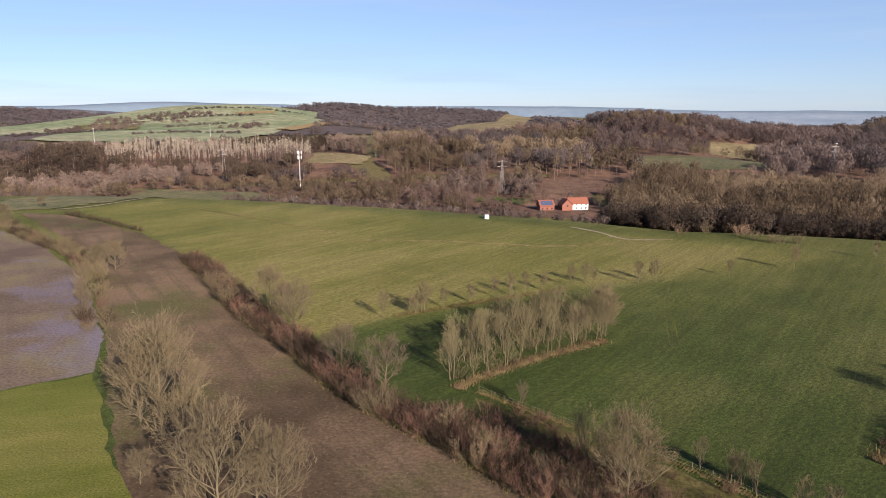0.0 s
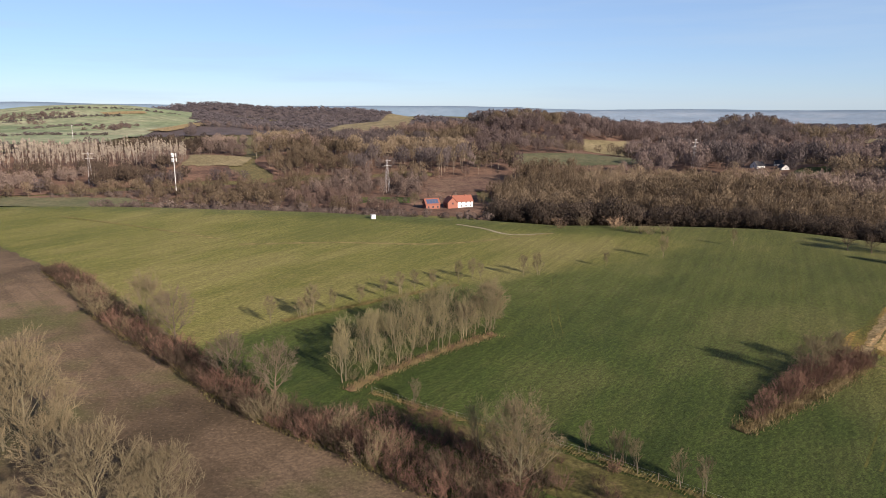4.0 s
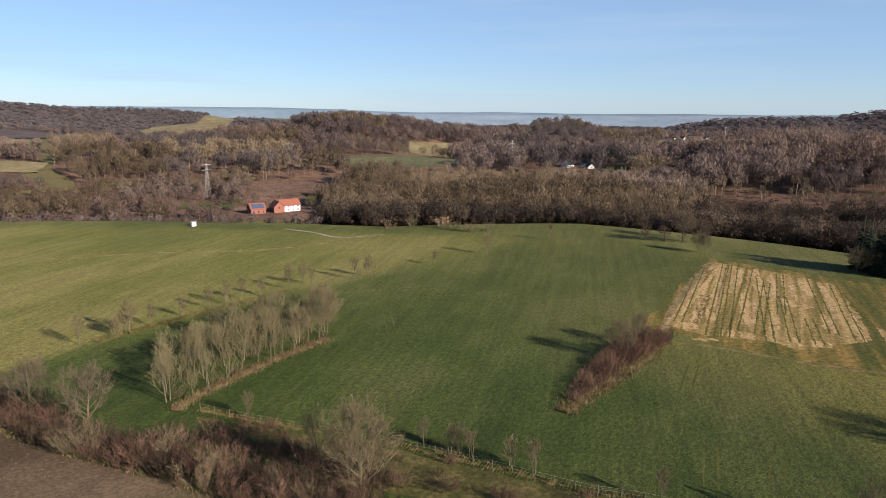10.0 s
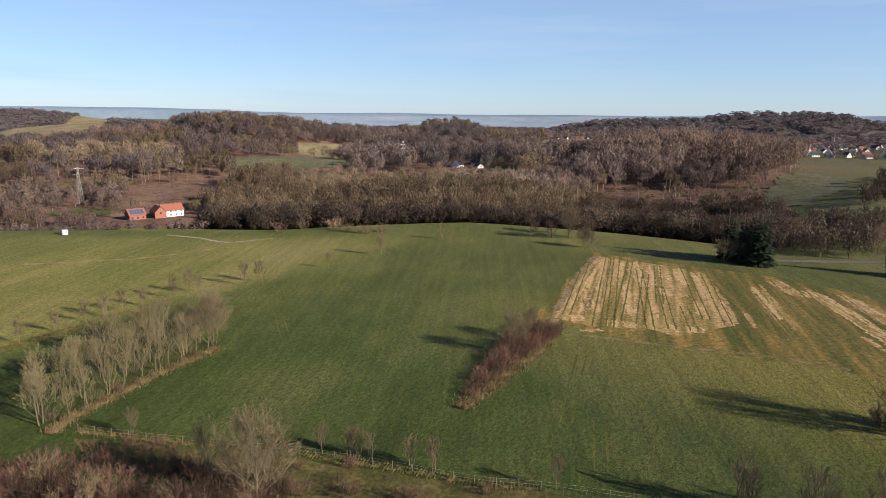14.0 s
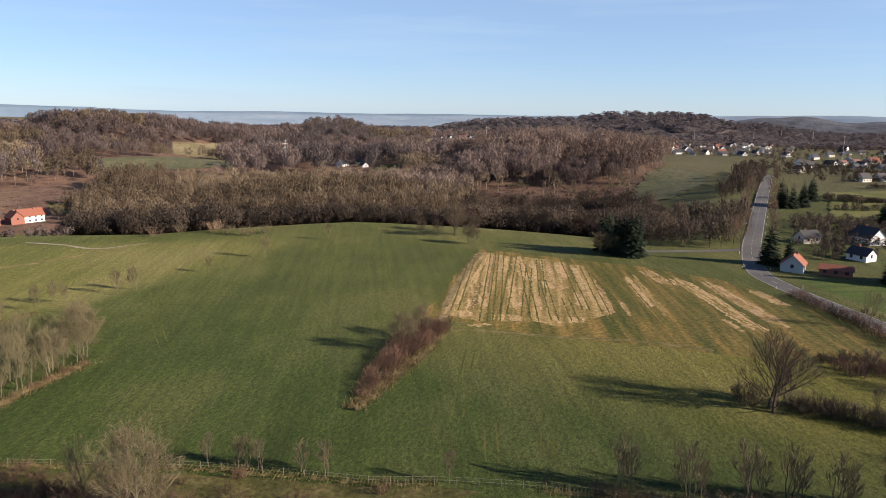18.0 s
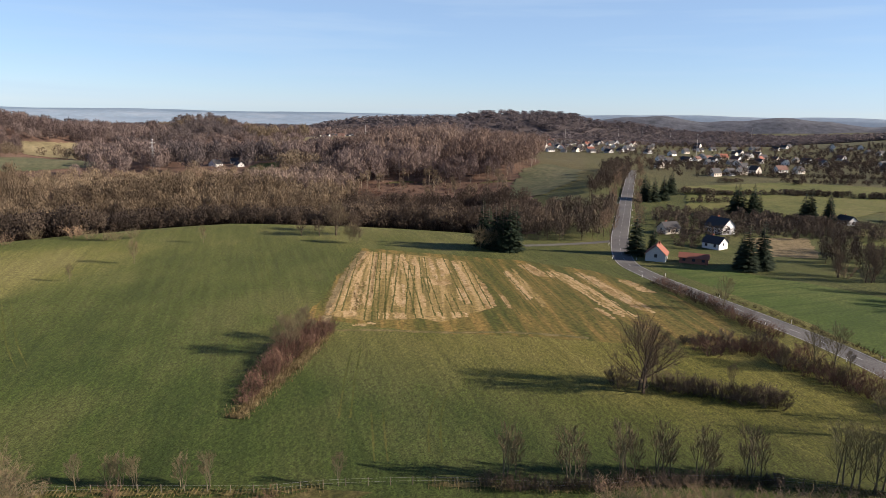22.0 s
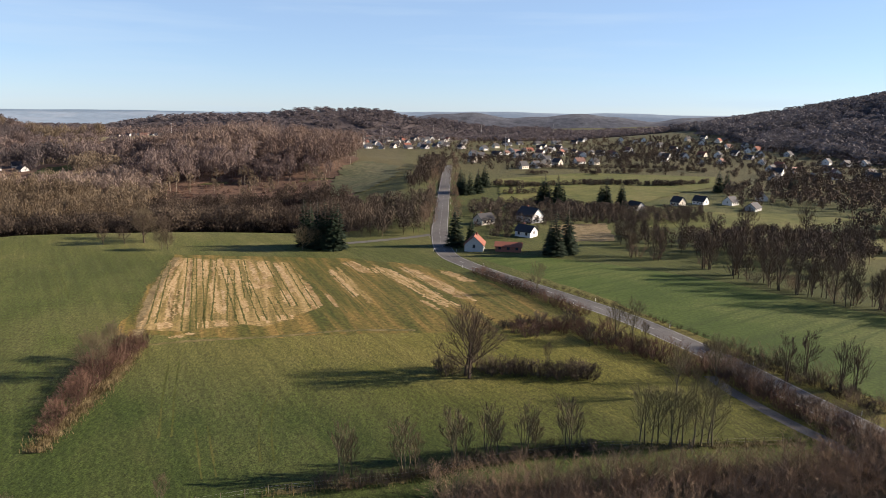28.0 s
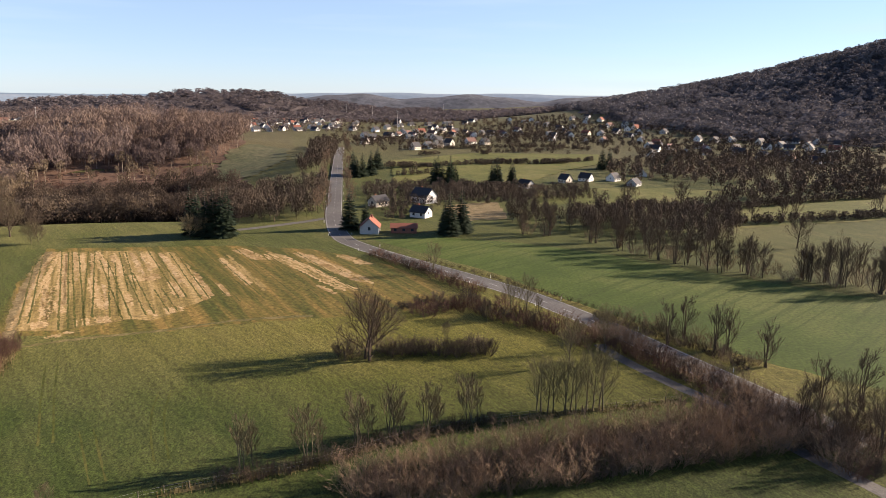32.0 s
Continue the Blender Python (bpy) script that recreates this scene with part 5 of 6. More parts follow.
def tree_line(name, line, width, spacing, h, spikes, label, **kw):
    """Trees along a line."""
    pts = along(line, 8)
    poly = [(x - math.sin(a) * width / 2, y + math.cos(a) * width / 2) for x, y, a in pts] + [(x + math.sin(a) * width / 2, y - math.cos(a) * width / 2) for x, y, a in reversed(pts)]
    belt(name, poly, spacing, h, spikes, label, **kw)


# edge, foot and thicket get dark colours as painted shade along the front
wood("valley_edge_wood", 13, 44, 24, 370, 6.4, 11, 420, 0.1, "bare wood coloured dark for shade along the meadow edge", follow=True, table=None, wide=0.44, tint=(0.0, 0.7), floor=False, deep=80, materials=[TWIG_SHADE, TWIG_FOOT], fine=0.62)
wood("valley_wood", 13, 44, 95, 545, 6.6, 16, 290, 0.08, "bare mixed wood in the valley behind the meadow", follow=True, wide=0.27, tint=(0.0, 0.9), materials=[BARK_WOOD, TWIG_GOLD, TWIG_WOOD, TWIG_GOLD], stem=0.006, fine=0.8)
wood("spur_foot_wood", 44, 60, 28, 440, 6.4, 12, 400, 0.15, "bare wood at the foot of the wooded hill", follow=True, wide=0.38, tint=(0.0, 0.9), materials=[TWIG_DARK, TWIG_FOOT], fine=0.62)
wood("valley_thicket", 13, 60, 22, 420, 5.0, 4.5, 60, 0.0, "undergrowth coloured dark for shade along the edge of the wood", follow=True, wide=0.4, tint=(0.0, 0.3), floor=False, materials=[TWIG_SHADE, TWIG_SHADE])
wood("stream_wood", -42, 13, 100, 560, 7.6, 11, 190, 0.1, "brown leafless scrub and trees along the stream", follow=True, keep=0.6, tint=(0.0, 0.8), wide=0.33, materials=[BARK_WOOD, TWIG_WOOD, TWIG_WARM, TWIG_GOLD], fine=0.8)
wood("stream_scrub", -42, 14, 26, 545, 5.2, 4.5, 60, 0.0, "low bare thicket behind the meadow edge", follow=True, keep=0.5, tint=(0.0, 0.6), floor=False, wide=0.42)
wood("slope_wood", -42, -7, 575, 860, 8.0, 13, 110, 0.15, "brown leafless wood on the lower slope", tint=(0.0, 0.6), wide=0.32, materials=[BARK_WOOD, TWIG_WOOD, TWIG_FOOT, TWIG_RIDGE], view_gaps=90)
wood("beech_wood", -5, 12, 575, 880, 7.8, 18, 210, 0.3, "tall bare wood with pale trunks", tint=(0.1, 1.0), wide=0.26, materials=[BARK_PALE, TWIG_GOLD, TWIG_WARM, TWIG_RIDGE], stem=0.0075, view_gaps=110, fine=0.85)
wood("cleared_slope", 8, 15.5, 545, 600, 13, 18, 60, 0.5, "few tall trees left on a brown cleared slope", tint=(0.2, 0.9), wide=0.14, materials=[BARK_PALE, TWIG_GOLD], stem=0.008)
# brighter tones paint this hill as sunlit against the darker wood behind
wood("spur_wood", 44, 59.5, 515, 760, 7.4, 20, 250, 0.25, "tall bare beech wood on a rounded hill", tint=(0.2, 1.0), wide=0.27, materials=[BARK_PALE, TWIG_WARM, TWIG_MAUVE, TWIG_WARM], stem=0.0065, fine=0.8)
wood("spur_slope", 43, 60, 440, 516, 17, 17, 70, 0.45, "few tall trees on a brown cleared slope", tint=(0.2, 0.8), wide=0.16, materials=[BARK_PALE, TWIG_GOLD])
wood("spur_brush", 43, 60, 436, 518, 6.5, 3.0, 40, 0.0, "low reddish brush on the cleared slope", keep=0.55, tint=(0.2, 1.0), floor=False, wide=0.45, materials=[TWIG_RED, TWIG_RED])
wood("hill_wood", 12, 44, 575, 1120, 8.8, 18, 185, 0.22, "tall bare beech wood covering the hills", tint=(0.0, 1.0), wide=0.3, materials=[BARK_PALE, TWIG_MAUVE, TWIG_GOLD, TWIG_RIDGE, TWIG_MAUVE], stem=0.0065, view_gaps=120, fine=0.9)
wood("hill_wood_east", 46.5, 57.5, 760, 1120, 10, 17, 110, 0.25, "bare wood behind the rounded hill", tint=(0.0, 0.8), wide=0.27, materials=[BARK_WOOD, TWIG_RIDGE], soil=FAR_LITTER)
belt("trunk_stand", TRUNKSTAND, 6.5, 15, 14, "stand of tall dead pale trunks", tint=(0.8, 1.0), bole=0.4, wide=0.06, materials=[BARK_PALE, BARK_PALE], stem=0.012)
VILLAGE_LAND = [[at(56, 840), at(68, 840), at(68.5, 1280), at(56, 1280)], [at(-36, 850), at(-11, 850), at(-10, 2250), at(-36, 2250)], [at(-10, 1100), at(10.5, 1100), at(10.5, 1450), at(-10, 1450)]]
wood("middle_wood", -42, 60, 1120, 1500, 13.0, 15, 75, 0.05, "leafless woods on the middle ridges", wide=0.34, shut=VILLAGE_LAND, materials=[BARK_WOOD, TWIG_RIDGE, TWIG_MAUVE], soil=FAR_LITTER, view_gaps=130)
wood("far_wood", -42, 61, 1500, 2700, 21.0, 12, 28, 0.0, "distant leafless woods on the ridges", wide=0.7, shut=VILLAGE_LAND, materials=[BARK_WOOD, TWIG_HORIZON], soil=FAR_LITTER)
# crown colour carries the haze and dimness of a slope turned from the sun
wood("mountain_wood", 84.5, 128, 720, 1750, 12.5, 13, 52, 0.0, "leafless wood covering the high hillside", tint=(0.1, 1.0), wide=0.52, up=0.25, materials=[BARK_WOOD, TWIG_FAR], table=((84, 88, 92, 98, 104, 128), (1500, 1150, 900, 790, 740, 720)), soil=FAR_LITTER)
# eastern trees take dark twigs, standing in for their backlit, shaded sides
wood("village_trees", 67, 94, 575, 1150, 11, 6.5, 80, 0.05, "bare garden and hedge trees among the village houses", keep=0.32, floor=False, tint=(0.0, 0.5), wide=0.4, materials=[TWIG_DARK, TWIG_DARK])
wood("foothill_trees", 92, 112, 430, 740, 10, 8, 80, 0.1, "bare garden and hedge trees below the wooded hillside", keep=0.35, floor=False, tint=(0.0, 0.5), wide=0.36, materials=[TWIG_DARK, TWIG_DARK])
wood("upper_village_trees", 58, 68.5, 850, 1380, 15, 8, 50, 0.05, "bare garden trees among the village houses", keep=0.6, floor=False, tint=(0, 0.8), wide=0.34, materials=[BARK_WOOD, TWIG_RIDGE])
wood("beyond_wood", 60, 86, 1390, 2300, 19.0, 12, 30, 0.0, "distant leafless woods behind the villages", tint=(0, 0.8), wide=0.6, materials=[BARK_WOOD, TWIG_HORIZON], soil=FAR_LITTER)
belt("roadside_trees", BELT_ROADSIDE, 5.5, 11, 300, "bare trees on rough grass beside the road", wide=0.24, tint=(0, 0.6), fine=0.65, materials=[TWIG_DARK, TWIG_HEDGE])
belt("roadside_thicket", BELT_ROAD_FAR, 7, 11, 170, "bare thicket beside the straight road", wide=0.24, tint=(0, 0.6), materials=[TWIG_DARK, TWIG_DARK])
belt("stream_belt", BELT_STREAM, 5.2, 8.5, 300, "dense belt of bare trees along the stream", wide=0.24, tint=(0.1, 0.8), bole=0.1, fine=0.6, materials=[TWIG_DARK, TWIG_DARK])
belt("garden_trees", BELT_GARDEN, 8.5, 7.5, 90, "bare garden trees round the houses", wide=0.3, tint=(0, 0.6), materials=[TWIG_DARK, TWIG_DARK])
belt("village_gardens", BELT_VILLAGE, 11, 6, 55, "bare garden trees in the village", wide=0.33, tint=(0, 0.6), materials=[TWIG_DARK, TWIG_DARK])
belt("house_gardens", BELT_HOUSE, 4.6, 4.5, 180, "bare shrubs and small trees round the houses", wide=0.36, tint=(0.1, 0.6), bole=0.02, fine=0.7, materials=[TWIG_DARK, TWIG_HEDGE])
belt("river_trees", BELT_RIVER, 6, 8, 110, "bare trees along the river", wide=0.28, tint=(0, 0.5), materials=[TWIG_DARK, TWIG_DARK])
belt("scrub_belt", [(352, 84), (352, 58), (390, 11), (340, 8), (322, 30), (318, 72)], 4.5, 5.0, 180, "brown scrub between the houses and the pastures", wide=0.38, tint=(0.0, 0.6), bole=0.02, fine=0.7, materials=[TWIG_DARK, TWIG_HEDGE])
for ln in HILL_HEDGES:
    tree_line("hill_hedge", ln, 14, 7, 7, 40, "dark hedge with small bare trees on the distant hill", wide=0.5, tint=(0, 0.4), bole=0.0, materials=[TWIG_SHADE, TWIG_RIDGE])
for pl in (HILLWOOD_A, HILLWOOD_B, HILLWOOD_C, HILLWOOD_D, HILLWOOD_E):
    belt("hill_copse", pl, 13, 9, 40, "dark bare copse on the distant hill", wide=0.5, tint=(0, 0.3), bole=0.0)
for ln in (LINE_A, LINE_B, LINE_C, LINE_D, LINE_E, [(435.7, 148.6), (447.8, 118.8)], [(394.9, 127.6), (411.8, 109.2)], [(525.5, 151.0), (549.7, 134.0)], [(556.6, 107.1), (552.1, 92.4)],
           [(474.8, 91.2), (510.8, 62.1)], [(499.0, 50.4), (532.5, 15.8)], [(327.3, -51.1), (364.6, -94.9), (393.3, -135.6)], [(303.9, 5.3), (315.6, -16.5), (318.9, -52.2)], [(580, 180), (600, 140), (640, 60), (622, 19)]):
    tree_line("field_hedge", ln, 5, 2.6, 4.2, 80, "bare field hedge with small trees", wide=0.38, tint=(0, 0.6), bole=0.02, materials=[TWIG_SHADE, TWIG_DARK])


# ---- houses ----
def house(name, w, d, eave, ridge, wall_m, roof_m, label, group="", rows=1, chimney=True, over=0.5):
    """A gabled house on its own axes: the ridge runs along x."""
    ob = tagged(new(name), label, "house", group)
    s = Shape()
    x, y = w / 2, d / 2
    s.v = [Vector(p) for p in ((-x, -y, -1), (x, -y, -1), (x, y, -1), (-x, y, -1), (-x, -y, eave), (x, -y, eave), (x, y, eave), (-x, y, eave), (-x, 0, ridge), (x, 0, ridge))]
    s.f = [(0, 1, 5, 4), (2, 3, 7, 6), (1, 2, 6, 9, 5), (3, 0, 4, 8, 7), (4, 5, 9, 8), (6, 7, 8, 9), (0, 3, 2, 1)]
    wall = part("wall", s, wall_m, ob)
    k = (ridge - eave) / y
    roof = None
    for sg in (-1, 1):
        r = Shape()
        o, z0, th = y + over, eave - over * k, 0.25
        pts = [(-x - over, sg * o, z0), (x + over, sg * o, z0), (x + over, 0, ridge), (-x - over, 0, ridge)]
        r.v = [Vector(p) + Vector((0, 0, 0.06)) for p in pts] + [Vector(p) + Vector((0, 0, th)) for p in pts]
        r.f = [(0, 1, 2, 3), (7, 6, 5, 4), (0, 4, 5, 1), (1, 5, 6, 2), (2, 6, 7, 3), (3, 7, 4, 0)]
        roof = part("roof", r, roof_m, ob)
    if chimney:
        c = Shape()
        c.box(x * 0.3, -0.9, ridge - 1.2, x * 0.3 + 0.7, -0.2, ridge + 0.9)
        part("chimney", c, BRICK, roof)
    for row in range(rows):
        z = 1.0 + row * 2.7
        n = max(2, int(w / 3.2))
        for i in range(n):
            for sg in (-1, 1):
                q = Shape()
                u = -x + (i + 0.5) * w / n
                q.box(u - 0.6, sg * y - 0.04, z, u + 0.6, sg * y + 0.04, z + 1.35)
                part("window", q, GLASS, wall)
    for sg in (-1, 1):
        for u in (0.0,):
            q = Shape()
            q.box(sg * x - 0.04, u - 0.55, eave - 1.3 if rows == 1 else eave - 1.6, sg * x + 0.04, u + 0.55, eave + 0.1)
            part("window", q, GLASS, wall)
    return ob


def put(ob, x, y, turn):
    ob.matrix_basis = pose(x, y, zed(x, y), 0, 0, turn)
    return ob


put(house("farmhouse", 15, 9, 5.0, 9.0, WHITE, TILE_RED, "white half-timbered farmhouse with a red tiled roof", rows=2), *FARM[2], 12).scale = (0.82,) * 3
put(house("farm_wing", 10, 8, 4.6, 8.5, BRICK, TILE_RED, "red brick farm wing with a red tiled roof"), *FARM[1], 100).scale = (0.82,) * 3
put(house("barn", 11, 9, 3.8, 7.5, BRICK, TILE_RED, "red brick barn with solar panels on its roof", chimney=False), *FARM[0], 10).scale = (0.82,) * 3
pv = Shape()
for k in range(4):
    x0 = -4.6 + k * 2.35
    s = len(pv.v)
    pv.v += [Vector((x, y, z + 0.34)) for x, y, z in ((x0, -4.2, 3.8 + 0.3 * 0.82), (x0 + 2.2, -4.2, 4.05), (x0 + 2.2, -0.9, 6.76), (x0, -0.9, 6.76))]
    pv.v += [p - Vector((0, 0, 0.06)) for p in pv.v[s:s + 4]]
    pv.f += [tuple(s + i for i in q) for q in ((0, 1, 2, 3), (0, 4, 5, 1), (1, 5, 6, 2), (2, 6, 7, 3), (3, 7, 4, 0), (7, 6, 5, 4))]
part("solar_array", pv, SOLAR, bpy.data.objects["barn"], "bluish solar panels on the roof")
put(house("gabled_barn", 9, 8, 3.0, 6.6, GREYWALL, TILE_RED, "grey-white farm building with a steep red roof", rows=1), *BARN[0], 15).scale = (0.84, 0.84, 0.84)
put(house("red_shed", 11, 5.5, 2.4, 3.8, BRICK, TILE_RED, "low shed with a red metal roof", chimney=False), *BARN[1], 105).scale = (0.84, 0.84, 0.84)
put(house("dark_house", 9, 7, 2.8, 5.6, CREAM, TILE_DARK, "house with a dark slate roof beside the road"), *DARKHOUSE[0], 150).scale = (0.84, 0.84, 0.84)
put(house("white_house", 12, 9, 3.6, 7.8, WHITE, TILE_DARK, "large white gabled house with a dark roof", rows=1), *WHITEHOUSE[0], 62).scale = (0.84, 0.84, 0.84)
put(house("white_cottage", 8.5, 7, 2.8, 5.4, WHITE, TILE_DARK, "white cottage with a dark roof"), *GARAGE[0], 75).scale = (0.84, 0.84, 0.84)

KINDS = [house("village_house", w, d, e, r, a, b, lab, "village houses") for w, d, e, r, a, b, lab in (
    (11, 9, 3.2, 7.4, WHITE, TILE_DARK, "white village house with a dark grey roof"), (13, 9, 2.8, 6.6, GREYWALL, TILE_DARK, "low pale grey house with a slate roof"),
    (10, 8, 3.6, 7.8, CREAM, TILE_DARK, "cream house with a steep dark roof"), (12, 9, 3.2, 7.2, WHITE, TILE_BROWN, "white house with a brown tiled roof"),
    (11, 9, 3.2, 7.4, CREAM, TILE_RED, "cream house with a red tiled roof"))]
hr = random.Random(21)
spots = []


def settle(x, y, size):
    """One more house of the village, on its plot."""
    spots.append((x, y))
    src = hr.choices(KINDS, (5, 4, 2, 2, 1))[0]
    m = pose(x, y, zed(x, y), 0, 0, hr.choice((70, 60, 160, 150, 15)) + hr.uniform(-12, 12)) @ Matrix.Scale(size, 4)
    if src.get("used"):
        copy_thing(src, m).scale = (size, size, size)
    else:
        src["used"] = 1
        src.matrix_basis = m


def village(az0, az1, r0, r1, n, gap=20):
    tries = 0
    while n and tries < 4000:
        tries += 1
        x, y = at(hr.uniform(az0, az1), hr.uniform(r0, r1))
        if all(math.hypot(x - a, y - b) > gap for a, b in spots):
            n -= 1
            settle(x, y, hr.uniform(0.66, 0.82))


HOUSES_WEST = [(696.8, 250.1), (738.4, 246.4), (797.6, 249.1), (741.5, 219.8), (799.1, 226.3), (776.5, 206.4), (823.7, 208.3), (578.8, 169.0), (594.3, 162.0), (609.3, 156.5), (630.3, 151.0), (653.2, 135.9), (652.0, 121.4),
               (819.6, 146.0), (826.1, 134.6), (775.0, 122.0), (742.3, 150.9), (904.9, 126.3)]
HOUSES_MIDDLE = [(1099.3, 131.8), (1009.9, 111.1), (983.3, 95.5), (926.9, 73.6), (1082.2, 67.0), (943.5, 57.5), (1016.1, 45.2), (822.0, 34.6), (819.4, 17.7), (796.9, 51.5), (838.7, 0.5), (953.0, 10.4), (965.1, -10.0),
                 (1033.9, 24.0), (874.9, -12.0), (825.5, -24.0), (884.8, -64.7)]
HOUSES_EAST = [(762.2, -81.8), (752.4, -97.1), (751.6, -112.4), (670.1, -105.0), (636.3, -102.6), (724.2, -134.7), (605.5, -115.9), (622.8, -132.9), (735.3, -166.3), (705.9, -149.2), (593.0, -134.3), (699.9, -171.3),
               (674.7, -166.8), (667.4, -184.8), (576.8, -147.0), (730.1, -186.1)]
HOUSES_PASTURE = [(399.0, 26.9), (411.6, 15.8), (371.8, 46.1), (418.0, 0.2), (398.8, -11.1), (449.9, -16.7)]
for x, y in HOUSES_WEST + HOUSES_MIDDLE + HOUSES_EAST + HOUSES_PASTURE:
    settle(x, y, 0.82 if math.hypot(x, y) > 500 else 0.64)
village(58.5, 67.5, 880, 1380, 112, 16)
village(67, 77, 640, 1100, 26, 17)
village(76, 94, 680, 1150, 34, 17)
village(92, 106, 570, 740, 14, 16)
village(42, 45, 1040, 1140, 15, 14)
village(33.8, 35.8, 615, 645, 3)
village(-6, -3, 2000, 2100, 8)


# ---- mast, poles and small things ----
def mast(x, y, h):
    ob = tagged(new("radio_mast"), "tall white radio mast with antenna panels", "mast")
    s = Shape()
    s.tube([Vector((0, 0, -1)), Vector((0, 0, h))], [0.42, 0.26], 10)
    part("pole", s, GREYWALL, ob)
    for k in range(3):
        for z in (h - 1.5, h - 5.0):
            a = radians(120 * k + 30)
            q = Shape()
            q.box(-0.35, -0.2, -1.3, 0.35, 0.2, 1.3)
            o = part("antenna", q, WHITE, ob)
            o.matrix_basis = pose(math.cos(a) * 1.7, math.sin(a) * 1.7, z, 0, 0, 120 * k + 120)
    for z in (h - 1.5, h - 5.0):
        q = Shape()
        q.tube([Vector((0, 0, z - 0.15)), Vector((0, 0, z + 0.15))], [1.8, 1.8], 12)
        part("platform", q, STEEL, ob)
    ob.matrix_basis = pose(x, y, zed(x, y))


def pylon(x, y, h):
    ob = tagged(new("power_pylon"), "grey lattice power pylon with cross arms", "pylon", "power pylons")
    legs = [Vector((sx * 1.6, sy * 1.6, -0.5)) for sx in (-1, 1) for sy in (-1, 1)]
    for p in legs:
        s = Shape()
        s.tube([p, Vector((p.x * 0.15, p.y * 0.15, h))], [0.1, 0.07], 4)
        part("leg", s, STEEL, ob)
    s = Shape()
    for k in range(9):
        z0, z1 = h * k / 9, h * (k + 1) / 9
        a, b = 1.6 * (1 - 0.85 * z0 / h), 1.6 * (1 - 0.85 * z1 / h)
        for u in ((1, 1, 1, -1), (-1, 1, -1, -1), (1, 1, -1, 1), (1, -1, -1, -1)):
            s.tube([Vector((u[0] * a, u[1] * a, z0)), Vector((u[2] * b, u[3] * b, z1))], [0.05, 0.05], 3)
    part("lattice", s, STEEL, ob)
    for z in (h * 0.8, h * 0.95):
        q = Shape()
        q.tube([Vector((-4, 0, z)), Vector((0, 0, z + 0.5)), Vector((4, 0, z))], [0.06, 0.2, 0.06], 4)
        part("cross_arm", q, STEEL, ob)
    ob.matrix_basis = pose(x, y, zed(x, y), 0, 0, 20)


def pole(x, y, h):
    ob = tagged(new("utility_pole"), "slim grey pole with a lamp head", "pole", "poles")
    s = Shape()
    s.tube([Vector((0, 0, -0.5)), Vector((0, 0, h))], [0.35, 0.2], 8)
    part("shaft", s, STEEL, ob)
    s = Shape()
    s.box(-0.8, -0.8, h - 0.2, 0.8, 0.8, h + 0.6)
    part("head", s, STEEL, ob)
    ob.matrix_basis = pose(x, y, zed(x, y), 0, 0, 15)


for x, y in POLES + MAST_B:
    pole(x, y, 24)
for x, y in POLES_B + POLES_C:
    pole(x, y, 20)
mast(*MAST[0], 30)
for (x, y), h in zip(PYLONS, (26, 24, 24)):
    pylon(x, y, h)
q = Shape()
q.box(-0.9, -0.9, -0.2, 0.9, 0.9, 1.7)
bx = tagged(new("white_hut"), "small white hut at the edge of the meadow", "hut")
part("body", q, WHITE, bx)
q = Shape()
q.box(-1.0, -1.0, 1.7, 1.0, 1.0, 1.8)
part("roof", q, STEEL, bx)
put(bx, *BOX[0], 10)
# fence along the lower edge of the meadow
fence = tagged(new("post_fence"), "row of weathered wooden fence posts with wire", "fence")
ps = Shape()
ps.tube([Vector((0, 0, -0.3)), Vector((0, 0, 1.2))], [0.07, 0.06], 6)
pm = ps.mesh("post", POST_WOOD)
tops = []
for x, y, a in along(smooth_line(FENCE + VERGE_FRONT, 4), 3.0):
    o = part("post", pm, POST_WOOD, fence)
    o.location = (x, y, zed(x, y))
    tops.append(Vector((x, y, zed(x, y))))
for z in (0.55, 1.05):
    s = Shape()
    s.tube([p + Vector((0, 0, z)) for p in tops], [0.008] * len(tops), 3)
    part("wire", s, STEEL, fence)


# ---- far distance ----
def far_ridge(name, az0, az1, r, base, tops, material, label):
    """A far range of hills with a rolling top and some depth, its heights fitted to the view's skyline."""
    n = 160
    v, f = [], []
    for i in range(n + 1):
        t = i / n
        a = az0 + (az1 - az0) * t
        k = t * (len(tops) - 1)
        j = min(int(k), len(tops) - 2)
        s = k - j
        s = s * s * (3 - 2 * s)
        top = tops[j] * (1 - s) + tops[j + 1] * s + 1.2 * math.sin(i * 0.31) * math.sin(i * 0.17 + 1)
        for rr, z in ((r - 260, base), (r - 110, base + (top - base) * 0.72), (r, top), (r + 150, base)):
            x, y = at(a, rr)
            v.append((x, y, z))
        if i:
            for q in range(3):
                o = (i - 1) * 4 + q
                f.append((o, o + 4, o + 5, o + 1))
    tagged(new(name, raw_mesh(name, np.array(v), np.array(f), material, True)), label, "hills", kind="structure")


# distance haze is painted into these hill colours
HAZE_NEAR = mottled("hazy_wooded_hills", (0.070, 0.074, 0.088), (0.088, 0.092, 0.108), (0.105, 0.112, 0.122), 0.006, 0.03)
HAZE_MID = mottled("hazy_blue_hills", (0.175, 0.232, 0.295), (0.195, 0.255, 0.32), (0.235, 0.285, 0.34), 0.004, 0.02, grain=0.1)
HAZE_FAR = mottled("hazy_horizon_hills", (0.135, 0.19, 0.25), (0.15, 0.208, 0.268), (0.17, 0.225, 0.285), 0.003, 0.02, grain=0.06)
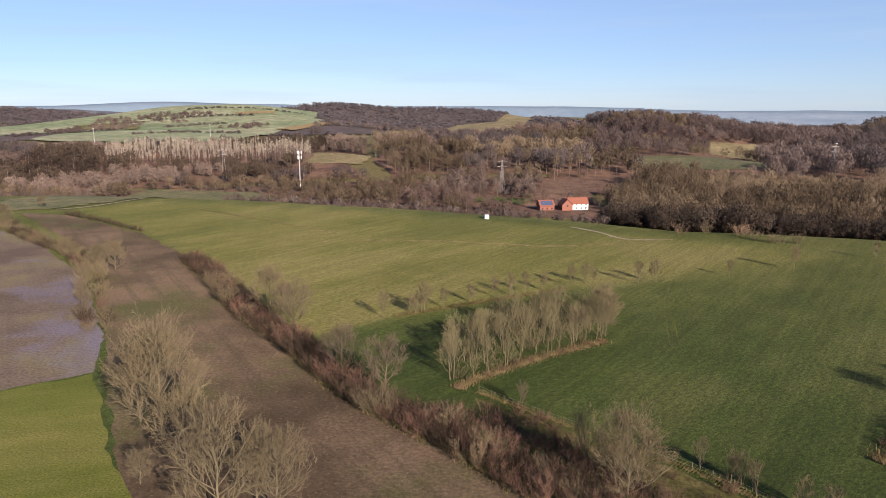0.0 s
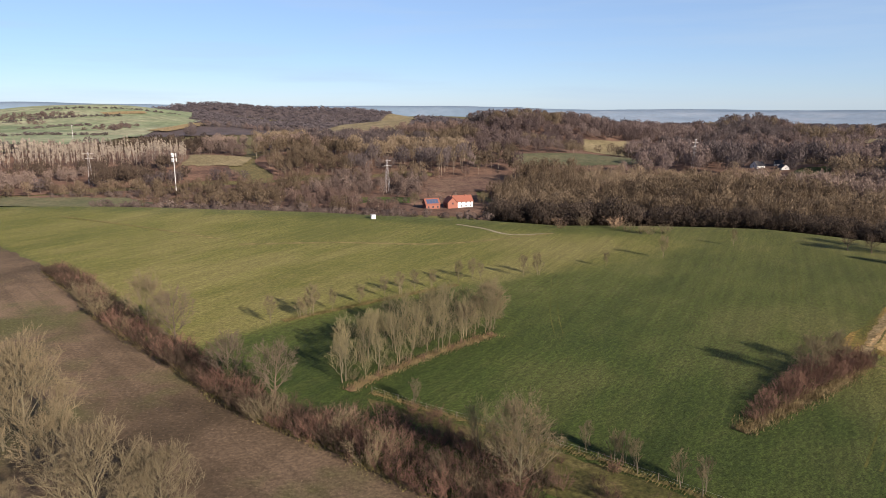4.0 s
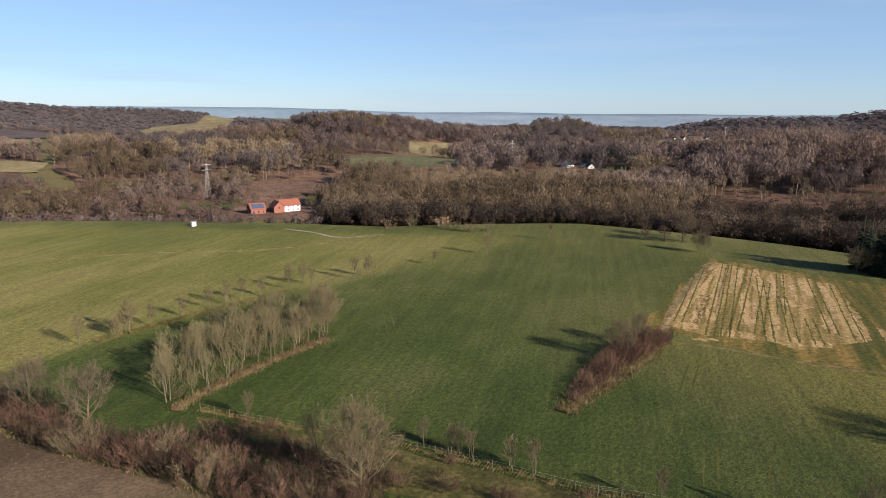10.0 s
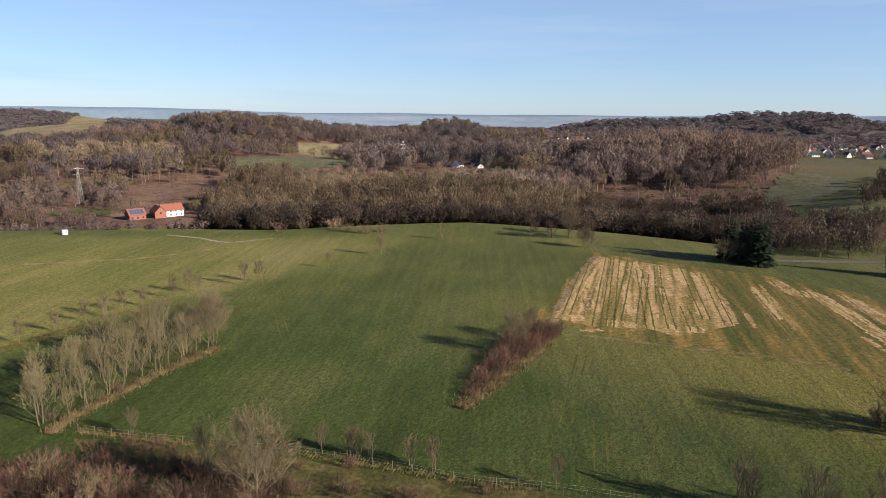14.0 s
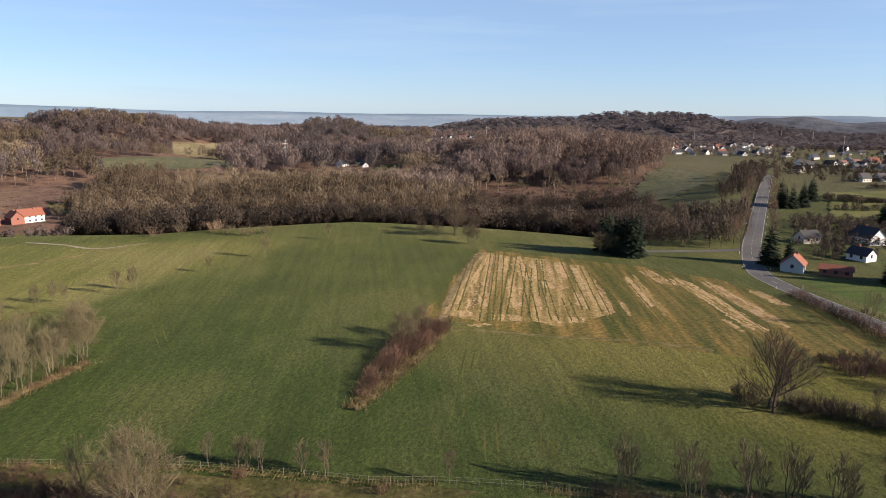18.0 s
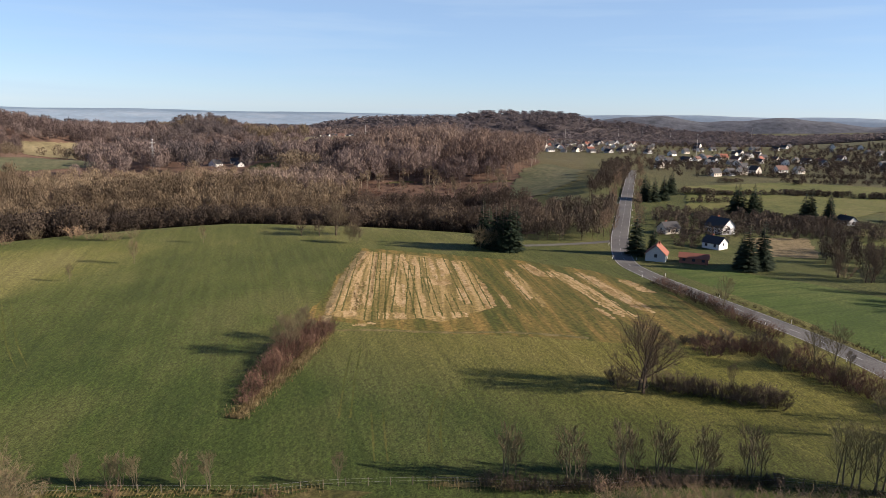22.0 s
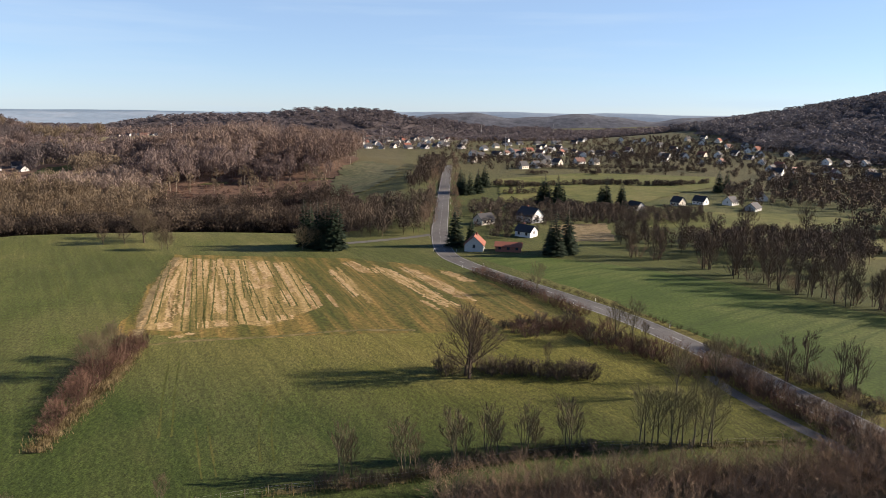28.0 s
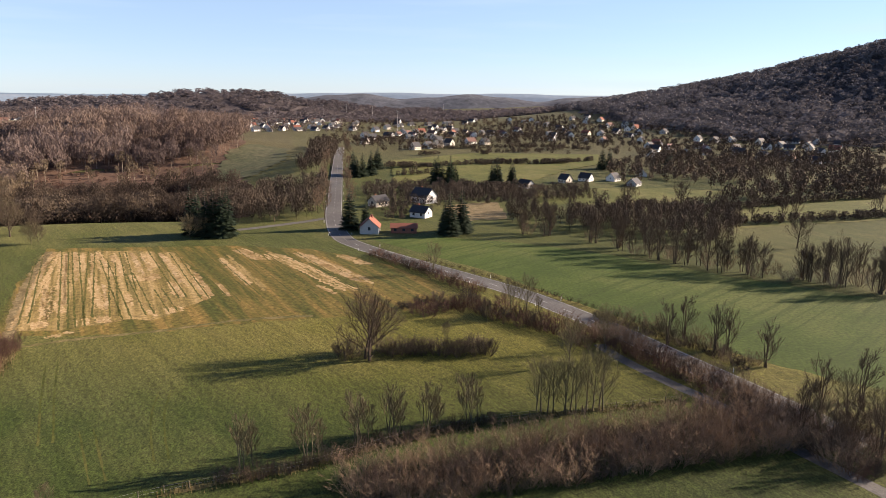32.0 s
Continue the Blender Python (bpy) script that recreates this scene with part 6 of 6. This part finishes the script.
far_ridge("backdrop_plain", 15, 62, 4700, -45, (18, 8, 12, 6, 10, 8, 14, 10), HAZE_FAR, "hazy pale blue plain on the horizon")
far_ridge("backdrop_west", -60, 16, 4600, -45, (30, 32, 34, 34, 40, 64, 48, 36, 36, 34, 26), HAZE_FAR, "hazy pale blue tableland on the horizon")
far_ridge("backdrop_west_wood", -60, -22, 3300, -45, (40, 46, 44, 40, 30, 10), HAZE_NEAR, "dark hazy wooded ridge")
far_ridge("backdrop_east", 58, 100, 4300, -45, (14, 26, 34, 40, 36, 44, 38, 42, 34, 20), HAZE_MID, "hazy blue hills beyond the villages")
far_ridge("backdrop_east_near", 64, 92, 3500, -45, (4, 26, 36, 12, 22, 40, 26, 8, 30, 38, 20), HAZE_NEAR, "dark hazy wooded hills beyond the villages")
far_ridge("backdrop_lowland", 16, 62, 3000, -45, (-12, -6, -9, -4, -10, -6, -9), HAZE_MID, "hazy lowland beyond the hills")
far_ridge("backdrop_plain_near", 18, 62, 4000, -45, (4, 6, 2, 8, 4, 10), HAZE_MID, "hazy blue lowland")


# ---- road details ----
road_pts = along(smooth_line(ROADLINE), 1.0)
dash = Shape()
dash.box(-1.5, -0.08, 0, 1.5, 0.08, 0.012)
dash_mesh = dash.mesh("centre_dash", PAINT)
marking = tagged(new("road_marking"), "white painted lines on the asphalt road", "road marking", kind="structure")
for x, y, a in road_pts[4::9]:
    o = part("centre_dash", dash_mesh, PAINT, marking)
    o.matrix_basis = pose(x, y, zed(x, y) + float(lift(x, y, 2.6)) + 0.006, 0, 0, math.degrees(a))
for sd in (-3.2, 3.2):
    vs = []
    for x, y, a in road_pts:
        for w in (sd - 0.07, sd + 0.07):
            px, py = x - math.sin(a) * w, y + math.cos(a) * w
            vs.append((px, py, zed(px, py) + float(lift(px, py, 2.6)) + 0.008))
    fs = [(2 * i, 2 * i + 2, 2 * i + 3, 2 * i + 1) for i in range(len(road_pts) - 1)]
    part("edge_line", raw_mesh("edge_line", np.array(vs), np.array(fs), PAINT), PAINT, marking)
mk = Shape()
mk.tube([Vector((0, 0, -0.2)), Vector((0, 0, 0.95))], [0.07, 0.06], 6)
mk_mesh = mk.mesh("marker_shaft", WHITE)
for k, (x, y, a) in enumerate(road_pts[6::25]):
    for sd in (-4.1, 4.1):
        ob = tagged(new("marker_post"), "slim white roadside marker post", "marker post", "marker posts")
        o = part("shaft", mk_mesh, WHITE, ob)
        px, py = x - math.sin(a) * sd, y + math.cos(a) * sd
        ob.matrix_basis = pose(px, py, zed(px, py))
# ivy on the dark tree in the hedge
ivy = Shape()
ir = random.Random(8)
for _ in range(1500):
    z = ir.uniform(0.3, 6.5)
    a, q = ir.uniform(0, 6.28), ir.uniform(0.2, 1.25) * (1.15 - z / 9)
    p = Vector((math.cos(a) * q, math.sin(a) * q, z))
    e = Vector((ir.uniform(-1, 1), ir.uniform(-1, 1), ir.uniform(-0.6, 0.8))).normalized()
    ivy.spike(p, p + e * 0.38, 0.14, e.cross(Vector((0.3, ir.random(), 1))).normalized())
for (x, y), s in ((DIAGTREES[1], 1.0), ((74.0, 31.0), 0.45), ((79.0, 22.5), 0.35)):
    ob = tagged(new("ivy_bush", ivy.mesh("ivy_bush", IVY)), "dark green evergreen ivy growth in the hedge", "ivy")
    ob.matrix_basis = pose(x, y, zed(x, y)) @ Matrix.Scale(s, 4)
